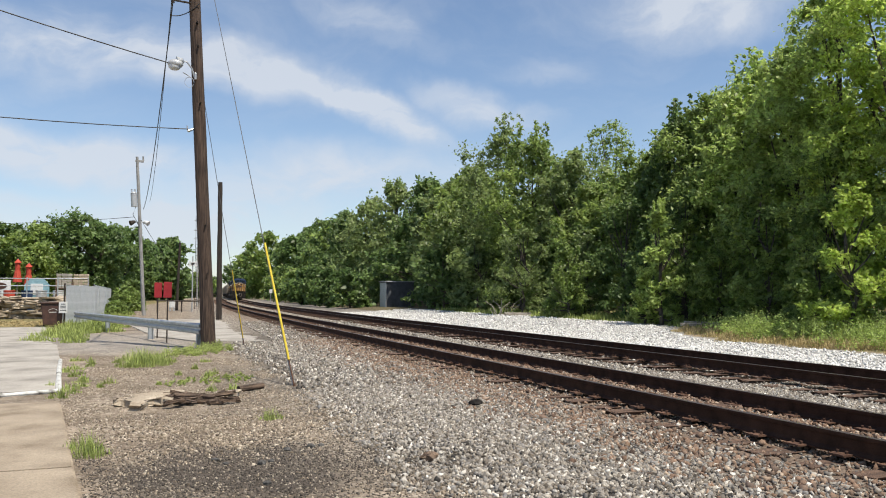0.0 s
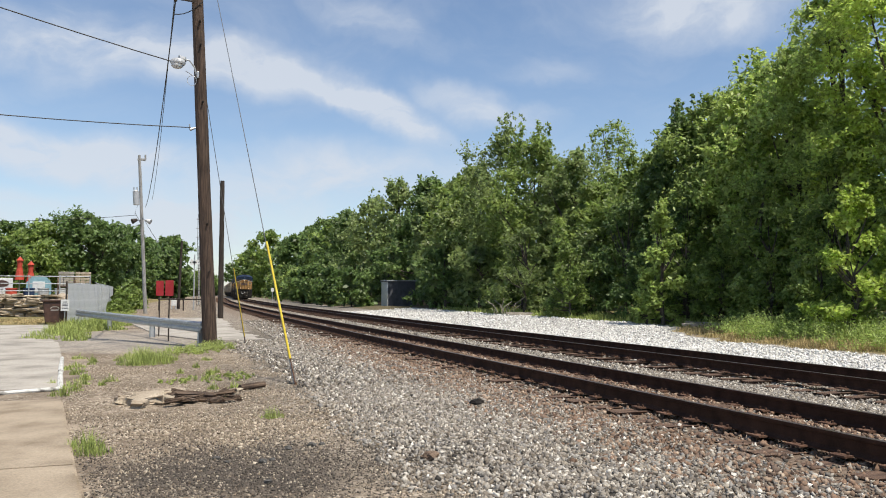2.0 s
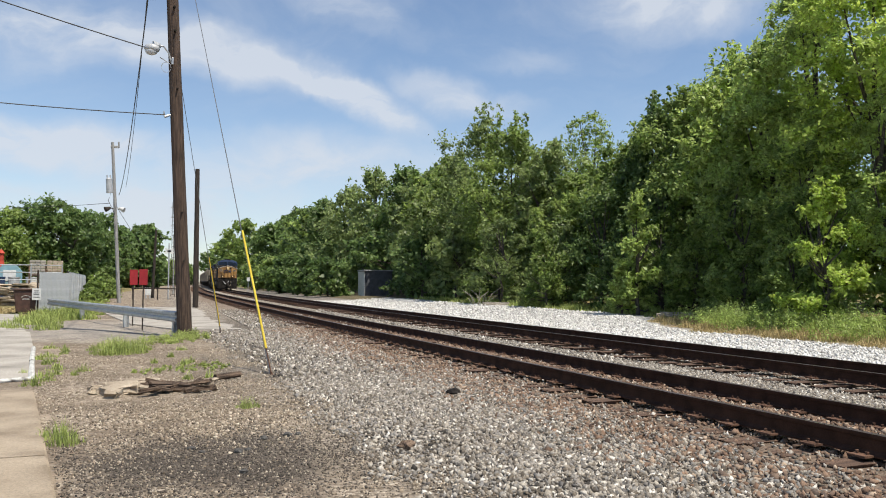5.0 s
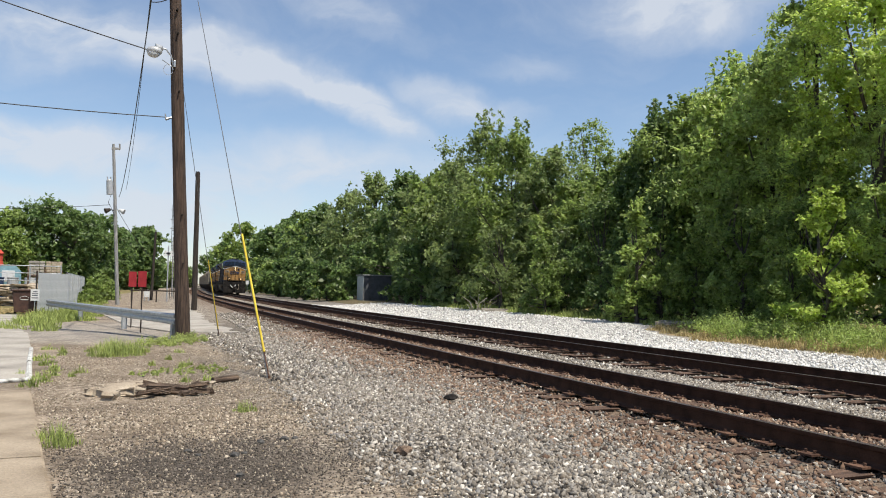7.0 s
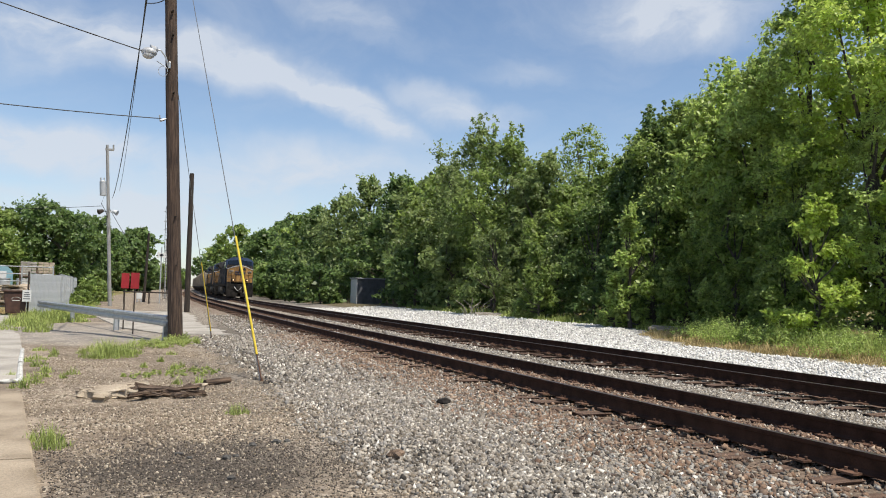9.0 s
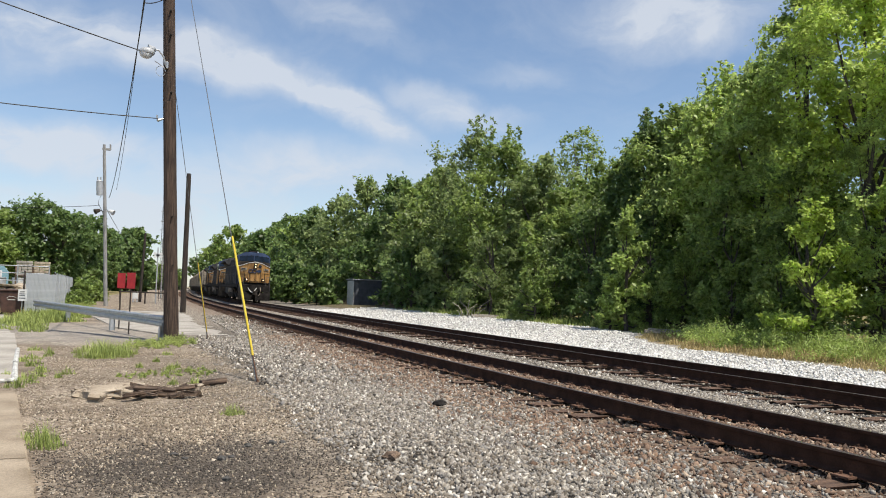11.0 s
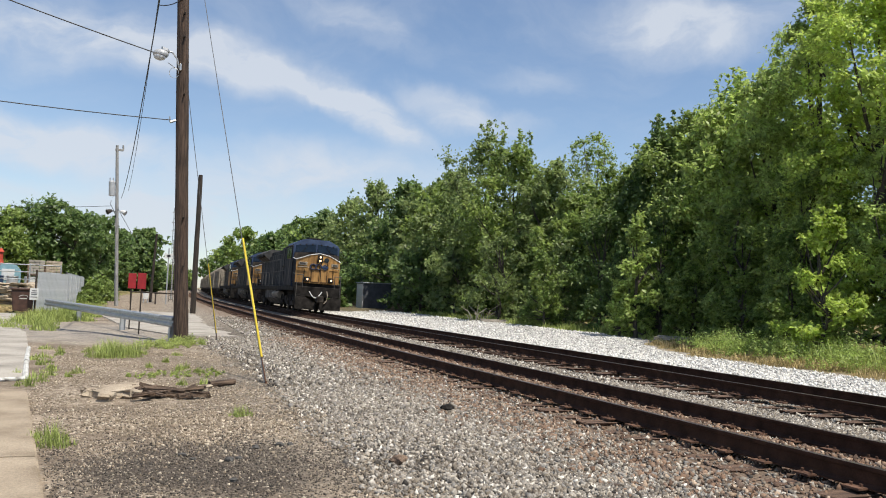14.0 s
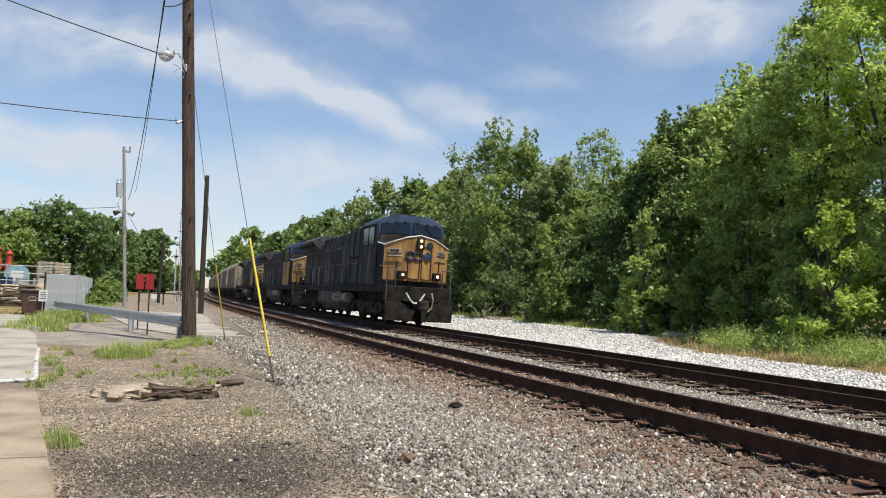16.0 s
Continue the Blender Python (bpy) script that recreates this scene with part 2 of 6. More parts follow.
M = {
    "rail": material("rusty_rail", (0.038, 0.019, 0.012), (0.085, 0.042, 0.027), 5, 0.85, 0.0, 0.15, spec=0.15),
    "railhead": material("worn_railhead", (0.09, 0.07, 0.06), (0.16, 0.13, 0.115), 4, 0.5, 0.6, 0.02),
    "tie": material("weathered_tie", (0.055, 0.033, 0.024), (0.22, 0.135, 0.09), 4, 0.9, 0, 0.7, per_piece=0.3, stretch=(0.4, 3, 3)),
    "steelrust": material("rusted_steel", (0.08, 0.04, 0.025), (0.2, 0.11, 0.07), 9, 0.8, 0.2, 0.2),
    "stone": stone_material("ballast_stone", [(0.03, 0.028, 0.026), (0.17, 0.142, 0.11), (0.12, 0.113, 0.106), (0.27, 0.235, 0.19), (0.20, 0.192, 0.182), (0.40, 0.36, 0.30), (0.11, 0.09, 0.072), (0.66, 0.62, 0.55)]),
    "grit": stone_material("cinder_grit", [(0.025, 0.022, 0.02), (0.09, 0.075, 0.062), (0.05, 0.045, 0.04), (0.16, 0.135, 0.11), (0.07, 0.06, 0.052), (0.42, 0.36, 0.28)]),
    "ruststone": stone_material("rusty_ballast_stone", [(0.05, 0.035, 0.028), (0.19, 0.12, 0.08), (0.11, 0.085, 0.07), (0.27, 0.18, 0.125), (0.15, 0.10, 0.07), (0.40, 0.31, 0.23)]),
    "whitestone": stone_material("pale_stone", [(0.22, 0.21, 0.20), (0.55, 0.54, 0.51), (0.42, 0.41, 0.39), (0.68, 0.67, 0.64), (0.50, 0.48, 0.45), (0.78, 0.77, 0.74)]),
    "pole": material("weathered_pole", (0.035, 0.023, 0.017), (0.14, 0.092, 0.066), 6, 0.9, 0, 0.7, stretch=(4, 4, 0.3), fine=40),
    "darkpole": material("tarred_pole", (0.025, 0.02, 0.017), (0.07, 0.052, 0.04), 6, 0.9, 0, 0.5, stretch=(4, 4, 0.3)),
    "greypole": material("grey_pole", (0.24, 0.235, 0.225), (0.42, 0.41, 0.395), 5, 0.9, 0, 0.4, stretch=(4, 4, 0.4)),
    "galv": material("galvanised_steel", (0.42, 0.44, 0.46), (0.62, 0.64, 0.66), 5, 0.45, 0.6, 0.05),
    "slat": material("grey_slat", (0.40, 0.43, 0.45), (0.58, 0.60, 0.62), 3, 0.6, 0.1, 0.1, per_piece=0.12),
    "wire": material("black_wire", (0.012, 0.012, 0.013), (0.03, 0.03, 0.032), 9, 0.6, 0, 0),
    "guy": material("steel_strand", (0.16, 0.16, 0.16), (0.28, 0.28, 0.28), 9, 0.5, 0.6, 0),
    "yellow": material("yellow_plastic", (0.55, 0.40, 0.02), (0.74, 0.56, 0.05), 4, 0.45, 0, 0.03),
    "red": material("red_paint", (0.26, 0.012, 0.018), (0.40, 0.025, 0.03), 3, 0.5, 0, 0.05),
    "umbrella": material("red_canvas", (0.45, 0.05, 0.03), (0.62, 0.09, 0.05), 6, 0.8, 0, 0.1),
    "brown": material("brown_plastic", (0.055, 0.028, 0.02), (0.10, 0.05, 0.036), 5, 0.5, 0, 0.05),
    "white": material("white_paint", (0.66, 0.66, 0.64), (0.82, 0.82, 0.80), 6, 0.5, 0, 0.05),
    "lampgrey": material("lamp_grey", (0.42, 0.43, 0.44), (0.58, 0.59, 0.60), 6, 0.4, 0.2, 0.03),
    "lens": material("frosted_lens", (0.55, 0.57, 0.58), (0.7, 0.72, 0.74), 6, 0.25, 0, 0),
    "concrete": material("worn_concrete", (0.25, 0.225, 0.19), (0.48, 0.44, 0.38), 0.9, 0.92, 0, 0.35, third=(0.41, 0.375, 0.325), fine=28),
    "slab": material("pavement_concrete", (0.24, 0.185, 0.125), (0.43, 0.35, 0.255), 1.6, 0.92, 0, 0.4, third=(0.36, 0.29, 0.21), fine=55, detail=10),
    "kerbpaint": material("chipped_white_paint", (0.16, 0.145, 0.125), (0.82, 0.81, 0.78), 9, 0.8, 0, 0.5, third=(0.66, 0.65, 0.61)),
    "limestone": material("stacked_limestone", (0.30, 0.24, 0.17), (0.56, 0.47, 0.36), 2.5, 0.9, 0, 0.5, per_piece=0.4),
    "oldwood": material("broken_timber", (0.045, 0.03, 0.022), (0.26, 0.18, 0.125), 5, 0.92, 0, 0.7, stretch=(0.5, 5, 5), per_piece=0.45),
    "palewood": material("bleached_wood", (0.30, 0.26, 0.21), (0.5, 0.45, 0.38), 5, 0.92, 0, 0.5, stretch=(0.5, 5, 5)),
    "bark": material("bark", (0.05, 0.042, 0.035), (0.15, 0.125, 0.10), 8, 0.95, 0, 0.8, stretch=(3, 3, 0.5)),
    "blue": material("weathered_dark_blue", (0.014, 0.015, 0.02), (0.12, 0.108, 0.095), 1.1, 0.75, 0.0, 0.05, spec=0.12, third=(0.036, 0.036, 0.04), stretch=(1, 2.2, 0.5)),
    "roofblue": material("sunlit_blue", (0.02, 0.036, 0.08), (0.045, 0.075, 0.15), 1.5, 0.6, 0, 0.04, spec=0.25),
    "grey": material("locomotive_grey", (0.03, 0.031, 0.033), (0.15, 0.14, 0.13), 1.4, 0.75, 0, 0.06, third=(0.07, 0.07, 0.07), spec=0.12, stretch=(1, 2.2, 0.5)),
    "gold": material("grimy_gold", (0.15, 0.082, 0.032), (0.52, 0.30, 0.105), 1.6, 0.6, 0, 0.05, third=(0.36, 0.195, 0.066), spec=0.25, stretch=(2.5, 1, 0.6)),
    "black": material("sooty_black", (0.007, 0.0065, 0.006), (0.04, 0.035, 0.031), 3, 0.8, 0.0, 0.1, spec=0.12),
    "truck": material("dusty_undercarriage", (0.014, 0.012, 0.011), (0.09, 0.077, 0.066), 2.5, 0.9, 0.0, 0.2, spec=0.12),
    "tank": material("grey_fuel_tank", (0.05, 0.048, 0.045), (0.20, 0.19, 0.175), 1.8, 0.8, 0.0, 0.1, spec=0.15, third=(0.1, 0.096, 0.09)),
    "glass": material("dark_glazing", (0.005, 0.009, 0.016), (0.01, 0.018, 0.03), 2, 0.12, 0, 0, spec=0.45),
    "chips": stone_material("pale_gravel_chips", [(0.09, 0.07, 0.05), (0.30, 0.24, 0.175), (0.17, 0.135, 0.10), (0.40, 0.33, 0.245), (0.24, 0.20, 0.155), (0.58, 0.50, 0.39)]),
    "hopper": material("tan_hopper_paint", (0.22, 0.185, 0.14), (0.42, 0.365, 0.285), 1.2, 0.65, 0, 0.06, third=(0.33, 0.285, 0.22), stretch=(1, 1, 0.5)),
    "cabinet": material("dull_aluminium", (0.28, 0.29, 0.30), (0.46, 0.47, 0.48), 2.5, 0.5, 0.4, 0.08),
    "cabinetdark": material("grey_cabinet_side", (0.06, 0.065, 0.075), (0.11, 0.115, 0.13), 2.5, 0.6, 0.1, 0.08),
    "teal": material("teal_paint", (0.20, 0.36, 0.42), (0.3, 0.48, 0.54), 4, 0.6, 0, 0.05),
    "headlight": material("lit_headlight", (1, 0.74, 0.40), (1, 0.74, 0.40), 4, 0.3, 0, 0, glow=1.7),
    "ditch": material("lit_ditch_light", (1, 0.66, 0.34), (1, 0.66, 0.34), 4, 0.3, 0, 0, glow=1.5),
    "leaf_mid": material("green_leaf", (0.16, 0.235, 0.055), (0.33, 0.42, 0.11), 0.35, 0.48, 0, 0, per_piece=0.4, translucent=0.55, spec=0.5, fine=2.0),
    "leaf_pale": material("pale_green_leaf", (0.29, 0.385, 0.10), (0.50, 0.61, 0.18), 0.35, 0.48, 0, 0, per_piece=0.4, translucent=0.58, spec=0.5, fine=2.0),
    "leaf_dark": material("deep_green_leaf", (0.09, 0.155, 0.04), (0.19, 0.27, 0.08), 0.35, 0.48, 0, 0, per_piece=0.4, translucent=0.5, spec=0.5, fine=2.0),
    "leaf_light": material("yellow_green_leaf", (0.38, 0.49, 0.08), (0.58, 0.70, 0.17), 0.35, 0.48, 0, 0, per_piece=0.35, translucent=0.58, spec=0.5, fine=2.0),
    "leaf_grey": material("grey_green_leaf", (0.15, 0.205, 0.065), (0.31, 0.385, 0.135), 0.35, 0.48, 0, 0, per_piece=0.4, translucent=0.55, spec=0.5, fine=2.0),
    "grass": material("grass_blade", (0.23, 0.285, 0.07), (0.40, 0.46, 0.14), 0.6, 0.6, 0, 0, per_piece=0.35, translucent=0.4, fine=3.0),
    "drygrass": material("dry_grass", (0.33, 0.25, 0.11), (0.5, 0.40, 0.20), 0.8, 0.7, 0, 0, per_piece=0.35, translucent=0.25, fine=3.0),
}


def ground_material():
    """Earth, ballast and pale gravel on one sheet; the kind of ground follows a stored attribute."""
    m = bpy.data.materials.new("earth_and_gravel")
    m.use_nodes = True
    n, l = m.node_tree.nodes, m.node_tree.links
    b = n["Principled BSDF"]
    b.inputs["Roughness"].default_value, b.inputs["Specular IOR Level"].default_value = 0.95, 0.15
    tc = n.new("ShaderNodeTexCoord")

    def noise_tex(scale, detail=6.0):
        t = n.new("ShaderNodeTexNoise")
        t.inputs["Scale"].default_value, t.inputs["Detail"].default_value = scale, detail
        l.new(tc.outputs["Object"], t.inputs["Vector"])
        return t.outputs["Fac"]

    def ramp(src, *stops):
        stops = [(p, c if max(c) > 0.8 else tuple(0.8 * v for v in c)) for p, c in stops]
        r = n.new("ShaderNodeValToRGB")
        e = r.color_ramp.elements
        e[0].position, e[0].color = stops[0][0], (*stops[0][1], 1)
        e[1].position, e[1].color = stops[-1][0], (*stops[-1][1], 1)
        for p, c in stops[1:-1]:
            e.new(p).color = (*c, 1)
        l.new(src, r.inputs[0])
        return r.outputs["Color"]

    def blend(f, a, c):
        x = n.new("ShaderNodeMix")
        x.data_type = "RGBA"
        l.new(f, x.inputs["Factor"])
        l.new(a, x.inputs["A"])
        l.new(c, x.inputs["B"])
        return x.outputs["Result"]

    def kind(name):
        a = n.new("ShaderNodeAttribute")
        a.attribute_name = name
        return a.outputs["Fac"]

    cell = n.new("ShaderNodeTexVoronoi")
    cell.inputs["Scale"].default_value = 24.0
    l.new(tc.outputs["Object"], cell.inputs["Vector"])
    grey = n.new("ShaderNodeSeparateColor")
    l.new(cell.outputs["Color"], grey.inputs[0])
    # shade in the gaps between loose stones, painted as a dark ground tone
    gap_shade = ramp(noise_tex(60.0), (0.3, (0.035, 0.03, 0.026)), (0.7, (0.15, 0.128, 0.105)))
    stones = ramp(grey.outputs[0], (0.0, (0.05, 0.04, 0.033)), (0.5, (0.27, 0.228, 0.182)), (1.0, (0.58, 0.505, 0.41)))
    pale = ramp(grey.outputs[0], (0.0, (0.24, 0.23, 0.215)), (0.5, (0.43, 0.42, 0.395)), (1.0, (0.66, 0.645, 0.61)))
    earth = blend(ramp(noise_tex(9.0, 10), (0.42, (0, 0, 0)), (0.62, (1, 1, 1))),
                  ramp(noise_tex(1.3), (0.38, (0.16, 0.12, 0.088)), (0.62, (0.40, 0.32, 0.235))),
                  ramp(noise_tex(45.0), (0.3, (0.22, 0.175, 0.13)), (0.7, (0.66, 0.56, 0.44))))
    chip = n.new("ShaderNodeTexVoronoi")
    chip.inputs["Scale"].default_value = 30.0
    l.new(tc.outputs["Object"], chip.inputs["Vector"])
    chip_tone = n.new("ShaderNodeSeparateColor")
    l.new(chip.outputs["Color"], chip_tone.inputs[0])
    speck = ramp(chip_tone.outputs[1], (0.0, (0.06, 0.045, 0.034)), (0.30, (0.18, 0.14, 0.10)), (0.70, (0.34, 0.27, 0.20)), (1.0, (0.78, 0.68, 0.54)))
    earth = blend(ramp(noise_tex(2.2, 8), (0.40, (0.15, 0.15, 0.15)), (0.60, (0.85, 0.85, 0.85))), earth, speck)
    # damp, trodden patches of darker soil
    soil = ramp(noise_tex(38.0), (0.35, (0.085, 0.064, 0.047)), (0.68, (0.27, 0.21, 0.155)))
    earth = blend(ramp(noise_tex(0.85, 6), (0.47, (0, 0, 0)), (0.60, (0.8, 0.8, 0.8))), earth, soil)
    # dark tone for cinder patches and for painted shade along the far wood
    cinder = ramp(noise_tex(30.0), (0.35, (0.034, 0.029, 0.025)), (0.7, (0.14, 0.118, 0.1)))
    turf = ramp(noise_tex(3.0), (0.35, (0.14, 0.15, 0.05)), (0.65, (0.34, 0.25, 0.13)))
    rust = ramp(noise_tex(24.0), (0.35, (0.12, 0.08, 0.056)), (0.65, (0.33, 0.24, 0.175)))
    col = blend(kind("turf"), earth, turf)
    col = blend(kind("cinder"), col, cinder)
    col = blend(kind("ballast"), col, stones)
    col = blend(kind("gap_shade"), col, gap_shade)
    col = blend(kind("rust"), col, rust)
    col = blend(kind("pale"), col, pale)
    l.new(col, b.inputs["Base Color"])
    h = n.new("ShaderNodeMath")
    h.operation = "MULTIPLY_ADD"
    h.inputs[1].default_value = -1.0
    l.new(cell.outputs["Distance"], h.inputs[0])
    l.new(noise_tex(25.0), h.inputs[2])
    bp = n.new("ShaderNodeBump")
    bp.inputs["Strength"].default_value, bp.inputs["Distance"].default_value = 0.9, 0.026
    l.new(h.outputs[0], bp.inputs["Height"])
    l.new(bp.outputs[0], b.inputs["Normal"])
    return m


M["ground"] = ground_material()


# ---- mesh helpers ----
def part(name, bm, mat, parent=None, label=""):
    me = bpy.data.meshes.new(name)
    bm.to_mesh(me)
    bm.free()
    return attach(name, me, mat, parent, label)


def attach(name, me, mat, parent=None, label=""):
    if mat is not None and not me.materials:
        me.materials.append(M[mat] if isinstance(mat, str) else mat)
    ob = new(name, me)
    if parent is not None:
        ob.parent = parent
    if label:
        ob["label"] = label
    return ob


def mesh_np(name, verts, faces):
    me = bpy.data.meshes.new(name)
    verts, faces = np.asarray(verts, np.float32), np.asarray(faces, np.int32)
    k = faces.shape[1]
    me.vertices.add(len(verts))
    me.vertices.foreach_set("co", verts.ravel())
    me.loops.add(faces.size)
    me.loops.foreach_set("vertex_index", faces.ravel())
    me.polygons.add(len(faces))
    me.polygons.foreach_set("loop_start", np.arange(0, faces.size, k, dtype=np.int32))
    me.update(calc_edges=True)
    return me


def box(bm, x0, x1, y0, y1, z0, z1, bevel=0.0, m=None):
    r = bmesh.ops.create_cube(bm, size=1.0)
    vs = r["verts"]
    bmesh.ops.transform(bm, matrix=Matrix.LocRotScale(((x0 + x1) / 2, (y0 + y1) / 2, (z0 + z1) / 2), None, (x1 - x0, y1 - y0, z1 - z0)), verts=vs)
    if bevel:
        es = list({e for v in vs for e in v.link_edges})
        out = bmesh.ops.bevel(bm, geom=es, offset=bevel, segments=2, affect="EDGES", profile=0.5)
        vs = list({v for f in out["faces"] for v in f.verts} | {v for v in vs if v.is_valid})
    if m is not None:
        bmesh.ops.transform(bm, matrix=m, verts=[v for v in vs if v.is_valid])


def tube(bm, a, b, r0, r1=None, n=10, caps=True):
    a, b = Vector(a), Vector(b)
    r1 = r0 if r1 is None else r1
    q = (b - a).to_track_quat("Z", "Y").to_matrix().to_4x4()
    bmesh.ops.create_cone(bm, cap_ends=caps, segments=n, radius1=r0, radius2=r1, depth=(b - a).length,
                          matrix=Matrix.Translation((a + b) / 2) @ q)


def prism(bm, outline, a0, a1, axis="y"):
    """A closed outline, given in the two other axes, drawn out along one axis."""
    def at(u, v, w):
        return {"y": (u, w, v), "x": (w, u, v), "z": (u, v, w)}[axis]
    f0 = [bm.verts.new(at(u, v, a0)) for u, v in outline]
    f1 = [bm.verts.new(at(u, v, a1)) for u, v in outline]
    n = len(outline)
    fs = [bm.faces.new(f0), bm.faces.new(f1[::-1])]
    fs += [bm.faces.new((f0[i], f1[i], f1[(i + 1) % n], f0[(i + 1) % n])) for i in range(n)]
    bmesh.ops.recalc_face_normals(bm, faces=fs)


def rope(bm, points, r, n=6):
    """One bent tube along the points."""
    pts = [Vector(p) for p in points]
    rings = []
    for i, p in enumerate(pts):
        d = (pts[min(i + 1, len(pts) - 1)] - pts[max(i - 1, 0)]).normalized()
        q = d.to_track_quat("Z", "Y")
        rings.append([bm.verts.new(p + q @ Vector((r * math.cos(6.2832 * k / n), r * math.sin(6.2832 * k / n), 0))) for k in range(n)])
    for a, b in zip(rings, rings[1:]):
        for k in range(n):
            bm.faces.new((a[k], a[(k + 1) % n], b[(k + 1) % n], b[k]))
    bm.faces.new(rings[0][::-1])
    bm.faces.new(rings[-1])


def sag(a, b, drop, n=14):
    a, b = Vector(a), Vector(b)
    return [a.lerp(b, i / n) - Vector((0, 0, drop * 4 * (i / n) * (1 - i / n))) for i in range(n + 1)]


def thing(name, label, category, at=(0, 0, 0), turn=0.0, group="", kind=""):
    e = new(name)
    e.matrix_basis = pose(*at, 0, 0, turn)
    return tagged(e, label, category, group, kind)


# ---- the line of the two tracks: a wide curve ----
CURVE_R, NEAR_RAIL, FAR_RAIL, GAUGE = 2020.5, 6.05, 4.02, 1.505
RAIL_TOP = (0.330, 0.294, 0.357, 0.321)
RAIL_OFF = (0.0, GAUGE, FAR_RAIL, FAR_RAIL + GAUGE)


CURVE_END = 150.0
END_A = CURVE_END / CURVE_R


def on_line(s, off):
    """The place, s metres along the near rail's line and off metres beyond it, and the heading there."""
    a, past = min(s, CURVE_END) / CURVE_R, max(0.0, s - CURVE_END)
    r = CURVE_R - off
    return NEAR_RAIL + CURVE_R - r * math.cos(a) + past * math.sin(a), r * math.sin(a) + past * math.cos(a), -math.degrees(a)


def off_line(x, y):
    bend = CURVE_R - np.hypot(x - (NEAR_RAIL + CURVE_R), y)
    ex, ey = NEAR_RAIL + CURVE_R - CURVE_R * math.cos(END_A), CURVE_R * math.sin(END_A)
    return np.where(y > ey, (x - ex) * math.cos(END_A) - (y - ey) * math.sin(END_A), bend)


# ---- the ground ----
def smooth(e0, e1, v):
    t = np.clip((v - e0) / (e1 - e0), 0, 1)
    return t * t * (3 - 2 * t)


def ripple(x, y):
    return (np.sin(x * 1.7 + y * 0.9) * np.sin(y * 1.3 - x * 0.6) + 0.6 * np.sin(x * 4.1 - y * 2.3 + 1.3) * np.sin(y * 3.7 + x * 1.9)) * 0.5


def ground_z(x, y):
    o = off_line(x, y)
    bed = 0.075 * smooth(-4.6, -0.9, o) * (1 - 0.35 * smooth(6.4, 9.5, o))
    bank = 0.25 * smooth(9.0, 14.0, o) + 0.8 * smooth(15, 40, o)
    wob = 0.018 * ripple(x, y) * (1 - 0.6 * smooth(-1.5, -0.6, o) * (1 - smooth(6.2, 7.2, o)))
    return bed + bank * smooth(-200, 20, y) + wob


